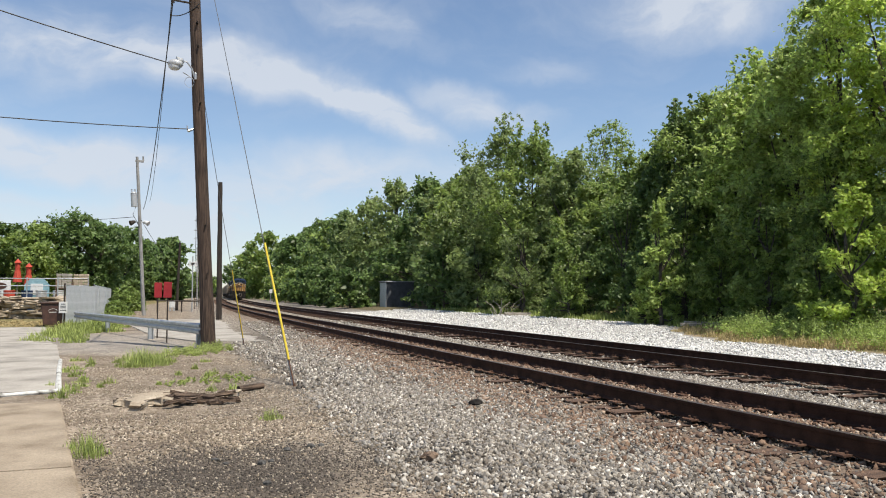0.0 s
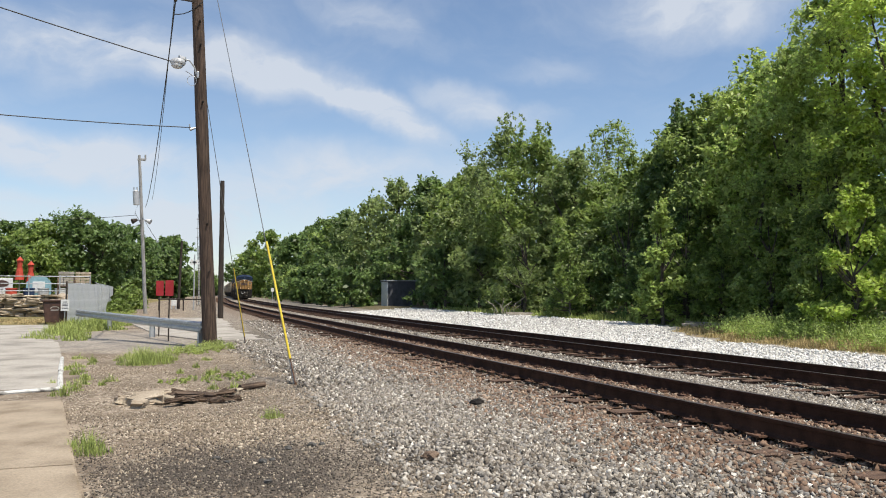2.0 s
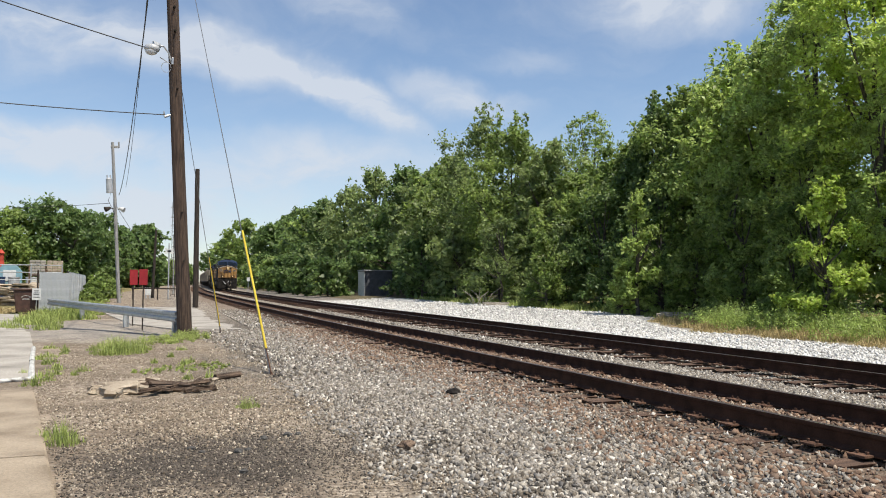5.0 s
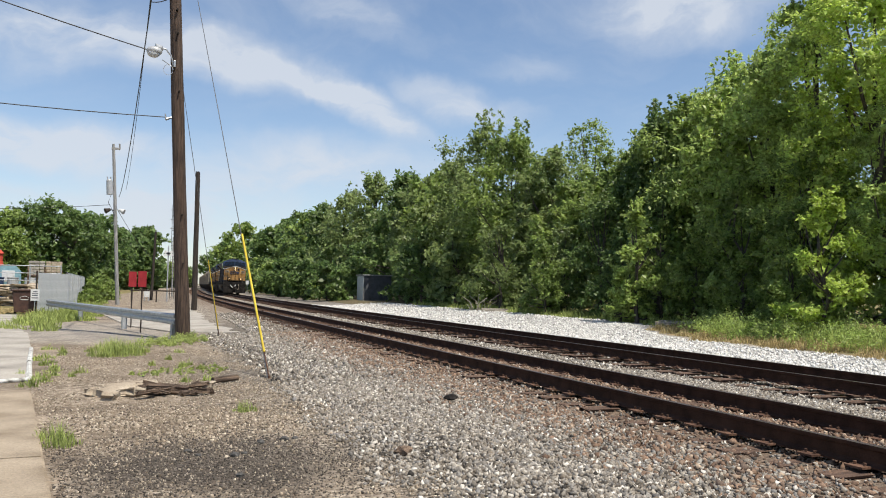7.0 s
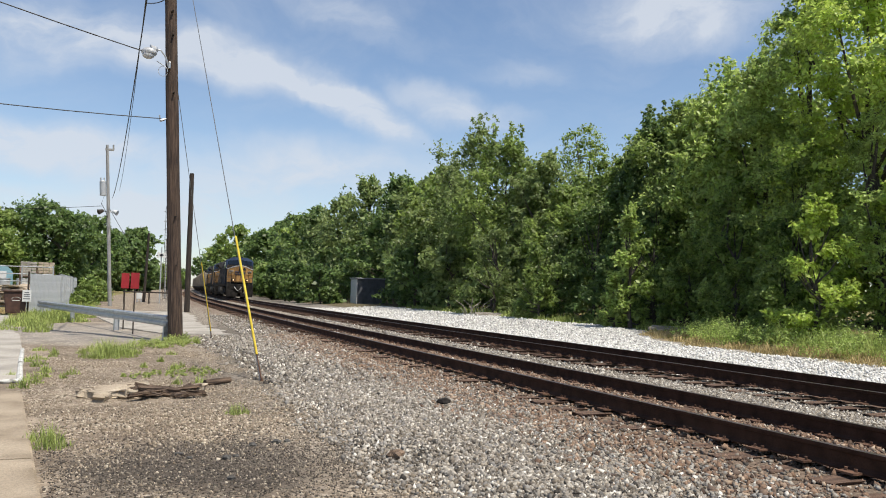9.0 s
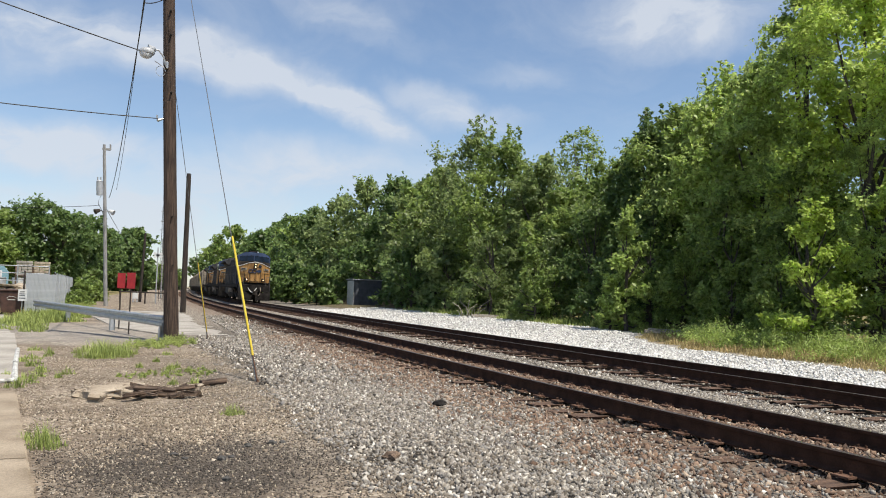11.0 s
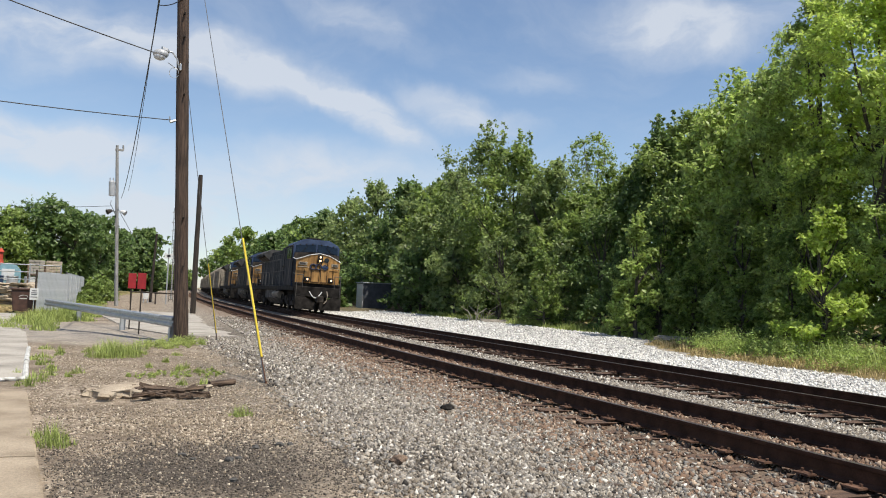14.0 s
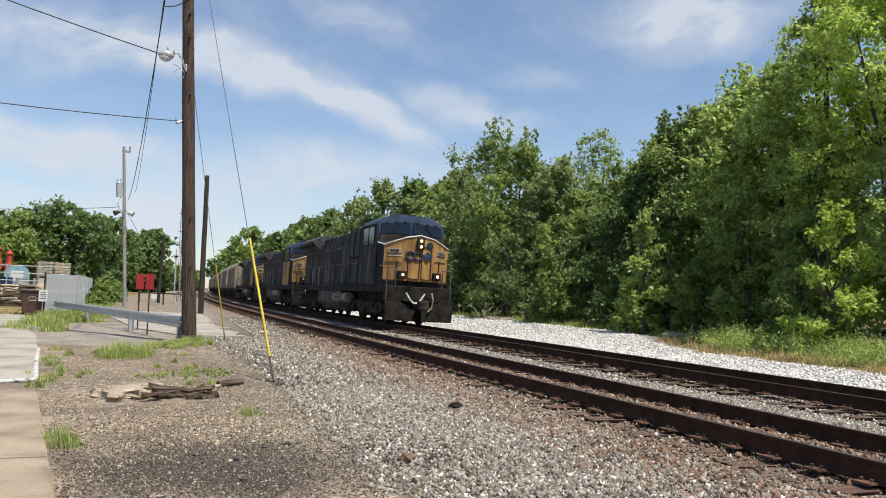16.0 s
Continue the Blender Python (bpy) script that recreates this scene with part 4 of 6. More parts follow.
    for x, y, h, r in [(-1.75, 70, 2.2, 1.3), (-2.3, 66, 1.6, 1.0), (-1.5, 78, 1.9, 1.3), (-2.2, 60, 1.0, 0.9)]:
        k += 1
        tree(x, y, h, r, "leaf_mid", 0.1, 36, 130, 0.12, k, "green bush against the slatted fence", "bush", "bushes by the fence", "bush")


woods()


def grass(name, label, spots, height, per, mat, seed, width=0.012):
    """Tapering bent blades round each spot (x, y, radius)."""
    rng = np.random.default_rng(seed)
    vs = []
    for x, y, r in spots:
        n = int(per * max(r, 0.15) ** 1.6)
        a, q = rng.uniform(0, 6.283, n), r * np.sqrt(rng.random(n))
        px, py = x + np.cos(a) * q, y + np.sin(a) * q
        pz = ground_z(px, py) - 0.01
        h = height * rng.uniform(0.25, 1.2, n) ** 1.2 * (1.15 - 0.85 * q / r)
        b, lean = rng.uniform(0, 6.283, n), rng.uniform(0.15, 0.85, n) * h
        w = width * rng.uniform(0.6, 1.4, n)
        base = np.stack([px, py, pz], -1)
        side = np.stack([-np.sin(b) * w, np.cos(b) * w, np.zeros(n)], -1)
        mid = base + np.stack([np.cos(b) * lean * 0.35, np.sin(b) * lean * 0.35, h * 0.6], -1)
        tip = base + np.stack([np.cos(b) * lean, np.sin(b) * lean, h], -1)
        vs.append(np.stack([base - side, base + side, mid + side * 0.7, mid - side * 0.7], 1))
        vs.append(np.stack([mid - side * 0.7, mid + side * 0.7, tip + side * 0.1, tip - side * 0.1], 1))
    return tagged(attach(name, leaf_mesh(name, np.concatenate(vs).reshape(-1, 3)), mat), label, "grass", kind="stuff")


def herbs(name, label, spots, height, per, mat, seed, size=0.03):
    """Broad-leaved weeds: little leaf clumps heaped up round each spot."""
    rng = np.random.default_rng(seed)
    cs = []
    for x, y, r in spots:
        n = max(4, int(per * r * r))
        a, q = rng.uniform(0, 6.283, n), r * np.sqrt(rng.random(n))
        px, py = x + np.cos(a) * q, y + np.sin(a) * q
        cs.append(np.stack([px, py, ground_z(px, py) + height * rng.uniform(0.15, 0.9, n) * (1.1 - 0.7 * q / r)], -1))
    c = np.concatenate(cs)
    v = leaves(rng, c, np.full((len(c), 1), height * 0.45), 60, size, 0.9)
    return tagged(attach(name, leaf_mesh(name, v), mat), label, "weeds", kind="stuff")


def weeds():
    rnd = random.Random(77)
    spots = []
    for i in range(130):
        s = rnd.uniform(9, 22.5)
        x, y, _ = on_line(s, 12.3 + rnd.uniform(-0.9, 1.8) - max(0, (20 - s)) * 0.05 + max(0, s - 20) * 0.3)
        spots.append((x, y, rnd.uniform(0.2, 0.45)))
    herbs("tall_weeds", "tall leafy green weeds at the wood's edge", spots, 0.75, 24, "leaf_pale", 31, 0.036)
    grass("grass_tuft", "bright green grass tuft growing from bare earth", [(-0.52, 8.6, 0.2), (-0.62, 9.0, 0.2)], 0.22, 3000, "grass", 1, 0.004)
    grass("grass_tuft", "small green grass tuft in gravel", [(1.49, 10.25, 0.16)], 0.18, 4200, "grass", 2, 0.004)
    grass("weed_patch", "low green weeds before the wooden pole", [(-0.1, 18.8, 0.62), (0.2, 19.6, 0.45), (-0.2, 20.4, 0.5)], 0.36, 2200, "grass", 3, 0.005)
    herbs("weed_patch", "low green weeds round the pole's foot", [(0.8, 21.4, 0.5), (1.2, 22.0, 0.6), (1.6, 23.0, 0.6), (1.9, 23.2, 0.4)], 0.24, 110, "grass", 4, 0.02)
    herbs("weed_patch", "low green weeds on dark earth", [(1.35, 15.1, 0.45), (1.65, 15.5, 0.35), (0.75, 14.9, 0.4), (0.4, 14.8, 0.3)], 0.09, 110, "grass", 5, 0.016)
    rng = random.Random(5)
    spots = [(-1.35 + rng.uniform(-0.25, 0.25), 13.5 + i * 0.55, rng.uniform(0.08, 0.22)) for i in range(14)]
    spots += [(rng.uniform(-1.2, 1.4), rng.uniform(13.5, 22), rng.uniform(0.06, 0.14)) for _ in range(16)]
    grass("sparse_weeds", "sparse small weeds along the kerb", spots, 0.16, 1500, "grass", 6, 0.008)
    edge = [(-2.9 + rng.uniform(-0.9, 0.7), rng.uniform(28, 41), rng.uniform(0.25, 0.6)) for _ in range(34)]
    grass("tall_grass", "tall yellow-green grass behind the guardrail", edge, 0.40, 620, "grass", 7, 0.011)
    edge = [(-2.6 + rng.uniform(-1.0, 1.2), rng.uniform(36, 66), rng.uniform(0.5, 1.0)) for _ in range(60)]
    grass("dry_grass", "dry and green grass along the fence", edge, 0.42, 280, "grass", 8, 0.02)
    lawn = [(rng.uniform(-9.5, -4.4), rng.uniform(43.5, 51), rng.uniform(0.7, 1.2)) for _ in range(40)]
    grass("lawn", "short yellowing lawn before the stone stacks", lawn, 0.10, 260, "drygrass", 9, 0.03)
    far = []
    for i in range(110):
        s = rng.uniform(9, 22.5)
        x, y, _ = on_line(s, 13.2 + rng.uniform(-1.0, 2.2) - max(0, (20 - s)) * 0.05 + max(0, s - 20) * 0.3)
        far.append((x, y, rng.uniform(0.35, 0.8)))
    grass("tall_grass", "tall green grass and weeds at the wood's edge", far, 0.62, 420, "grass", 10, 0.011)
    far = []
    for i in range(120):
        s = rng.uniform(8, 25)
        x, y, _ = on_line(s, 11.4 + rng.uniform(-0.5, 0.9) + max(0, s - 20) * 0.3)
        far.append((x, y, rng.uniform(0.25, 0.5)))
    grass("dry_grass", "dry straw-coloured grass beside pale gravel", far, 0.26, 700, "drygrass", 11, 0.010)
    far = []
    for i in range(110):
        s = rng.uniform(24, 58)
        x, y, _ = on_line(s, rng.uniform(14.2, 16.5) if s < 58 else rng.uniform(9.6, 14))
        far.append((x, y, rng.uniform(0.5, 1.1)))
    grass("tall_grass", "rough grass under the trees", far, 0.4, 120, "grass", 12, 0.03)


weeds()


# ---- paving on the near side ----
def slab_mesh(outline, z0, z1, bevel=0.02):
    bm = bmesh.new()
    prism(bm, outline, z0, z1, "z")
    bmesh.ops.bevel(bm, geom=[e for e in bm.edges if all(v.co.z > z1 - 0.001 for v in e.verts)], offset=bevel, segments=2, affect="EDGES")
    return bm


def paving():
    lot = thing("road", "cracked pale concrete lot", "road", kind="structure")
    part("pavement_slab", slab_mesh([(-30, 14.3), (-1.39, 14.3), (-1.98, 20.8), (-2.7, 27.2), (-30, 28)], -0.1, 0.03), "concrete", lot)
    part("pavement_slab", slab_mesh([(-30, 28.05), (-2.8, 27.25), (-4.2, 38), (-4.6, 41.6), (-30, 42)], -0.1, 0.028), "concrete", lot)
    bm = bmesh.new()
    pts = [(-1.37, 14.2), (-1.66, 17.2), (-1.98, 20.8)]
    for (ax, ay), (bx, by) in zip(pts, pts[1:]):
        tube(bm, (ax, ay, 0.02), (bx, by, 0.02), 0.055, 0.045, 8)
    tube(bm, (-1.37, 14.2, 0.03), (-3.6, 13.3, 0.015), 0.035, 0.03, 8)
    kerb = part("kerb", bm, "kerbpaint")
    tagged(kerb, "low kerb with chipped white paint", "kerb", kind="structure")
    walkp = thing("pavement", "tan concrete pavement slabs with joints", "pavement", kind="structure")
    for y0, y1 in ((2.0, 7.9), (7.904, 12.75)):
        e = lambda y: 0.335 - 0.12 * y
        part("pavement_slab", slab_mesh([(-8, y0), (e(y0), y0), (e(y1), y1), (-8, y1)], -0.12, 0.045), "slab", walkp)
    cross = thing("road", "pale worn concrete crossing approach", "road", kind="structure")
    part("pavement_slab", slab_mesh([(1.75, 26.8), (3.7, 26.9), (4.3, 35), (4.7, 50), (-2.0, 52), (0.2, 31)], -0.1, 0.035), "concrete", cross)


paving()


# ---- poles and wires ----
POLE_TOP = (0.92, 23.95, 12.9)


def wooden_pole(name, label, base, top, r0, r1, mat):
    t = thing(name, label, "utility pole", base)
    bm = bmesh.new()
    d = Vector(top) - Vector(base)
    n = 14
    rng = random.Random(int(base[1]))
    for i in range(n):
        a, b = d * (i / n), d * ((i + 1) / n)
        tube(bm, a, b, r0 + (r1 - r0) * i / n, r0 + (r1 - r0) * (i + 1) / n, 16, i in (0, n - 1))
    bmesh.ops.remove_doubles(bm, verts=bm.verts, dist=0.004)
    for v in bm.verts:
        v.co += Vector((rng.uniform(-1, 1), rng.uniform(-1, 1), 0)) * 0.008
    part("shaft", bm, mat, t)
    return t


def main_pole():
    base = Vector((1.63, 23.85, -0.05))
    top = Vector(POLE_TOP)
    t = wooden_pole("utility_pole", "leaning weathered brown wooden utility pole", base, top, 0.205, 0.155, "pole")
    at = lambda z: (top - base) * ((z + 0.05) / (top.z + 0.05))
    bm = bmesh.new()
    a = at(8.02)
    box(bm, a.x - 0.10, a.x - 0.04, a.y - 0.22, a.y - 0.14, a.z - 0.12, a.z + 0.08, 0.01)
    part("lamp_bracket", bm, "galv", t)
    bm = bmesh.new()
    rope(bm, [a + Vector(v) for v in ((-0.1, -0.15, -0.05), (-0.18, -0.2, 0.2), (-0.32, -0.25, 0.36), (-0.45, -0.3, 0.36))], 0.025, 8)
    rope(bm, [a + Vector(v) for v in ((-0.15, -0.18, -0.1), (-0.3, -0.22, -0.02), (-0.42, -0.28, 0.03))], 0.012, 6)
    rope(bm, [a + Vector((-0.24 + 0.13 * math.cos(i / 2), -0.2, -0.22 + 0.15 * math.sin(i / 2))) for i in range(13)], 0.008, 5)
    part("lamp_arm", bm, "galv", t)
    bm = bmesh.new()
    bmesh.ops.create_uvsphere(bm, u_segments=16, v_segments=10, radius=0.175, matrix=Matrix.Translation(a + Vector((-0.64, -0.35, 0.24))) @ Matrix.Diagonal((1.25, 1, 0.78, 1)))
    tube(bm, a + Vector((-0.42, -0.3, 0.36)), a + Vector((-0.60, -0.33, 0.33)), 0.07, 0.14, 12)
    part("lamp_head", bm, "lampgrey", t, "grey yard-light head")
    bm = bmesh.new()
    bmesh.ops.create_uvsphere(bm, u_segments=16, v_segments=8, radius=0.145, matrix=Matrix.Translation(a + Vector((-0.66, -0.36, 0.16))) @ Matrix.Diagonal((1.2, 1, 0.8, 1)))
    part("lens", bm, "lens", t)
    bm = bmesh.new()
    b = at(6.45)
    tube(bm, b + Vector((-0.18, -0.05, 0)), b + Vector((-0.34, -0.1, -0.08)), 0.03, 0.045, 8)
    tube(bm, b + Vector((-0.34, -0.1, -0.08)), b + Vector((-0.36, -0.1, 0.08)), 0.02, 0.02, 8)
    part("insulator", bm, "galv", t)
    bm = bmesh.new()
    c = at(10.2)
    for zz in (0.0, 0.12):
        tube(bm, c + Vector((0, -0.1, zz)), c + Vector((-0.62, -0.14, zz + 0.02)), 0.03, 0.03, 6)
    tube(bm, c + Vector((-0.62, -0.14, -0.06)), c + Vector((-0.62, -0.14, 0.22)), 0.05, 0.05, 8)
    part("crossarm", bm, "darkpole", t)
    for z, s in ((9.6, 0.06), (8.9, 0.05), (7.2, 0.05), (3.6, 0.05), (2.2, 0.04)):
        bm = bmesh.new()
        q = at(z)
        tube(bm, q + Vector((0.03, -0.15, 0)), q + Vector((0.04, -0.27, 0)), s * 0.6, s * 0.5, 6)
        part("bolt", bm, "black", t)


main_pole()


def wire(points, r, label, mat="wire", name="overhead_wire"):
    bm = bmesh.new()
    rope(bm, points, r, 6)
    return tagged(part(name, bm, mat), label, "wire", "overhead wires")


def util_pole():
    base, top = Vector((-0.42, 62, -0.05)), Vector((-1.12, 62, 11.8))
    t = wooden_pole("utility_pole", "grey wooden utility pole carrying a transformer", base, top, 0.14, 0.10, "greypole")
    p = lambda x, y, z: Vector((x - 0.7 * z / 11.8, y, z))
    bm = bmesh.new()
    box(bm, -0.12, 0.45, -0.08, 0.08, 11.45, 11.6, 0.01, Matrix.Translation((-0.7, 0, 0)))
    tube(bm, p(0.42, 0, 11.5), p(0.42, 0, 11.9), 0.06, 0.06, 8)
    part("crossarm", bm, "greypole", t)
    bm = bmesh.new()
    tube(bm, p(-0.34, -0.05, 8.1), p(-0.34, -0.05, 9.1), 0.22, 0.22, 14)
    tube(bm, p(-0.34, -0.05, 9.1), p(-0.34, -0.05, 9.2), 0.23, 0.15, 14)
    for dx in (-0.12, 0.1):
        tube(bm, p(-0.34 + dx, -0.1, 9.15), p(-0.34 + dx, -0.1, 9.4), 0.035, 0.05, 8)
    part("transformer", bm, "lampgrey", t, "grey can transformer")
    for dx, mat in ((-0.55, "darkpole"), (0.5, "white")):
        bm = bmesh.new()
        tube(bm, p(0, 0, 6.9), p(dx * 0.6, -0.1, 7.0), 0.03, 0.03, 6)
        tube(bm, p(dx * 0.6, -0.1, 7.0), p(dx * 1.2, -0.25, 6.85), 0.1, 0.2, 12)
        part("floodlight", bm, mat, t)
    bm = bmesh.new()
    rope(bm, [p(-0.2, -0.1, 8.2), p(-0.45, -0.15, 7.5), p(-0.2, -0.12, 7.0), p(-0.05, -0.16, 6.5)], 0.02)
    part("cable", bm, "wire", t)


util_pole()


def other_poles():
    wooden_pole("utility_pole", "short dark wooden pole without crossarms", (3.95, 49.4, -0.05), (3.90, 49.4, 8.45), 0.17, 0.13, "darkpole")
    wooden_pole("utility_pole", "thin dark pole beside the crossing", (2.42, 80, -0.05), (2.62, 80, 6.6), 0.14, 0.10, "darkpole")
    wooden_pole("utility_pole", "thin distant grey pole", (5.6, 104, -0.05), (5.5, 104, 7.5), 0.1, 0.08, "greypole")
    c = (0.46, 23.8, 10.3)
    wire(sag(c, (-0.60, 61.9, 7.9), 1.1), 0.018, "black twisted service cable between poles")
    wire(sag((0.43, 23.8, 10.42), (-0.15, 61.9, 8.5), 0.9), 0.011, "thin black wire between poles")
    wire(sag((1.2, 23.75, 10.2), (0.43, 23.8, 9.75), 0.12, 6), 0.014, "short drooping jumper wire")
    wire(sag((0.95, 23.75, 6.42), (-16, 21, 6.75), 0.35), 0.014, "black wire leaving the pole")
    wire(sag((0.66, 23.6, 8.22), (-16, 20.0, 11.85), 0.3), 0.016, "black wire leaving the lamp")
    wire(sag((-1.2, 62, 7.3), (-26, 75, 7.8), 0.6), 0.018, "thin wire to the yards")
    wire(sag((-0.8, 62, 7.2), (4.0, 120, 5.0), 0.6), 0.02, "thin wire behind the pole")


other_poles()


def guy(foot, top, guard, r, label):
    t = thing("guy_wire", label, "guy wire", foot, group="guy wires of the pole")
    d = Vector(top) - Vector(foot)
    bm = bmesh.new()
    tube(bm, (0, 0, -0.1), d, 0.009, 0.009, 6)
    part("strand", bm, "guy", t)
    u = d.normalized()
    bm = bmesh.new()
    tube(bm, u * guard[0], u * guard[1], r, r, 10)
    part("guard", bm, "yellow", t, "yellow plastic guard")
    bm = bmesh.new()
    tube(bm, u * 0.02, u * (guard[0] + 0.03), 0.014, 0.012, 8)
    tube(bm, (0, 0, -0.1), (0, 0, 0.05), 0.035, 0.02, 8)
    part("anchor_rod", bm, "steelrust", t)


guy((2.36, 13.6, 0.02), (1.14, 23.9, 12.7), (0.55, 3.35), 0.021, "steel guy wire with a yellow guard")
guy((2.77, 25.0, 0.0), (1.28, 24.0, 8.0), (0.25, 2.4), 0.019, "thin guy wire with a faded yellow guard")


# ---- guardrail, signs, bin, fence ----
def guardrail():
    a, b = Vector((-3.45, 42.3, 0)), Vector((1.40, 24.0, 0))
    t = thing("guardrail", "galvanised steel guardrail on steel posts", "guardrail", a, math.degrees(math.atan2(b.y - a.y, b.x - a.x)))
    length = (b - a).length
    w = [(0.0, 0.42), (0.05, 0.46), (0.05, 0.52), (0.0, 0.56), (0.0, 0.60), (0.05, 0.64), (0.05, 0.70), (0.0, 0.74)]
    bm = bmesh.new()
    prism(bm, [(-u, v) for u, v in w] + [(-u + 0.008, v) for u, v in w[::-1]], 0, length, "x")
    part("beam", bm, "galv", t)
    for s in (0.3, length * 0.35, length * 0.70, length - 0.4):
        bm = bmesh.new()
        for x0, x1, y0, y1 in ((-0.075, 0.075, 0.02, 0.03), (-0.075, 0.075, 0.17, 0.18), (-0.005, 0.005, 0.03, 0.17)):
            box(bm, s + x0, s + x1, y0, y1, -0.1, 0.74)
        part("post", bm, "galv", t)


guardrail()


def sign(x, y, turn, w, z0, z1):
    t = thing("track_sign", "square red sign board on a thin steel post", "sign", (x, y, 0), turn, "red sign boards")
    bm = bmesh.new()
    box(bm, -0.022, 0.022, 0.01, 0.04, -0.15, z1 - 0.03, 0.005)
    part("post", bm, "darkpole", t)
    bm = bmesh.new()
    box(bm, -w / 2, w / 2, -0.012, 0.006, z0, z1, 0.004)
    part("board", bm, "red", t)


sign(0.27, 30.4, 8, 0.27, 1.47, 2.02)
sign(0.54, 27.4, -6, 0.26, 1.48, 2.0)


def bin_():
    t = thing("wheeled_bin", "brown wheeled bin with a white notice", "bin", (-4.50, 42.9, 0.03), 6)
    bm = bmesh.new()
    prism(bm, [(-0.40, 0.06), (0.40, 0.06), (0.52, 1.08), (-0.52, 1.08)], -0.36, 0.36)
    bmesh.ops.bevel(bm, geom=list(bm.edges), offset=0.03, segments=2, affect="EDGES")
    part("body", bm, "brown", t)
    bm = bmesh.new()
    box(bm, -0.56, 0.56, -0.42, 0.42, 1.08, 1.18, 0.03)
    part("lid", bm, "brown", t)
    for x in (-0.36, 0.36):
        bm = bmesh.new()
        tube(bm, (x - 0.04, 0.3, 0.12), (x + 0.04, 0.3, 0.12), 0.13, 0.13, 14)
        part("wheel", bm, "black", t)
    bm = bmesh.new()
    for i in range(9):
        a = math.pi * i / 9
        b = math.pi * (i + 1) / 9
        tube(bm, (0.02 + 0.19 * math.cos(a), -0.37, 0.74 + 0.10 * math.sin(a)), (0.02 + 0.19 * math.cos(b), -0.37, 0.74 + 0.10 * math.sin(b)), 0.009, 0.009, 6)
    box(bm, -0.14, 0.18, -0.37, -0.34, 0.66, 0.69)
    part("emblem", bm, "white", t, "pale arched emblem, unreadable")
    n = thing("notice_board", "small white notice board on the fence end", "sign", (-3.98, 42.4, 0), 0)
    bm = bmesh.new()
    box(bm, -0.19, 0.19, -0.02, 0.0, 0.66, 1.22, 0.004)
    part("board", bm, "white", n)
    bm = bmesh.new()
    for z, w in ((1.10, 0.1), (1.0, 0.13), (0.92, 0.12), (0.80, 0.14)):
        box(bm, -w, w, -0.026, -0.018, z - 0.02, z + 0.02)
    part("writing", bm, "cabinetdark", n, "dark lines of unreadable print")
    bm = bmesh.new()
    tube(bm, (0.0, 0.03, -0.1), (0.0, 0.03, 1.25), 0.02, 0.02, 8)
    part("post", bm, "galv", n)


bin_()


def fence():
    a, b = Vector((-2.75, 45.3, 0)), Vector((-3.28, 76, 0))
    t = thing("slatted_fence", "pale grey slatted chain-link fence", "fence", a, math.degrees(math.atan2(b.y - a.y, b.x - a.x)))
    L = (b - a).length
    n = 0
    bm = bmesh.new()
    box(bm, -0.055, 0.055, -0.012, 0.012, 0.06, 2.0)
    me = bpy.data.meshes.new("slat")
    bm.to_mesh(me)
    bm.free()
    me.materials.append(M["slat"])
    rng = random.Random(4)
    s = 0.08
    while s < L:
        ob = new("slat", me)
        ob.parent, ob.matrix_basis = t, pose(s, rng.uniform(-0.012, 0.012), rng.uniform(-0.02, 0.02), 0, 0, rng.uniform(-4, 4))
        s += 0.125
    s = 0.0
    while s <= L:
        bm = bmesh.new()
        tube(bm, (s, 0.06, -0.1), (s, 0.06, 2.1), 0.035, 0.035, 10)
        part("post", bm, "galv" if s else "darkpole", t)
        s += 3.0
    bm = bmesh.new()
    tube(bm, (0, 0.05, 2.04), (L, 0.05, 2.04), 0.022, 0.022, 8)
    part("top_rail", bm, "galv", t)

    front = thing("slatted_fence", "end panel of the grey slatted fence beside the bin", "fence", (-3.9, 42.6, 0), math.degrees(math.atan2(2.7, 1.15)))
    for i in range(23):
        ob = new("slat", me)
        ob.parent, ob.matrix_basis = front, pose(0.1 + i * 0.125, 0, rng.uniform(-0.02, 0.02), 0, 0, rng.uniform(-3, 3))
    for s in (0.0, 2.93):
        bm = bmesh.new()
        tube(bm, (s, 0.06, -0.1), (s, 0.06, 2.12), 0.04, 0.04, 10)
        part("post", bm, "darkpole" if s == 0 else "galv", front)


fence()


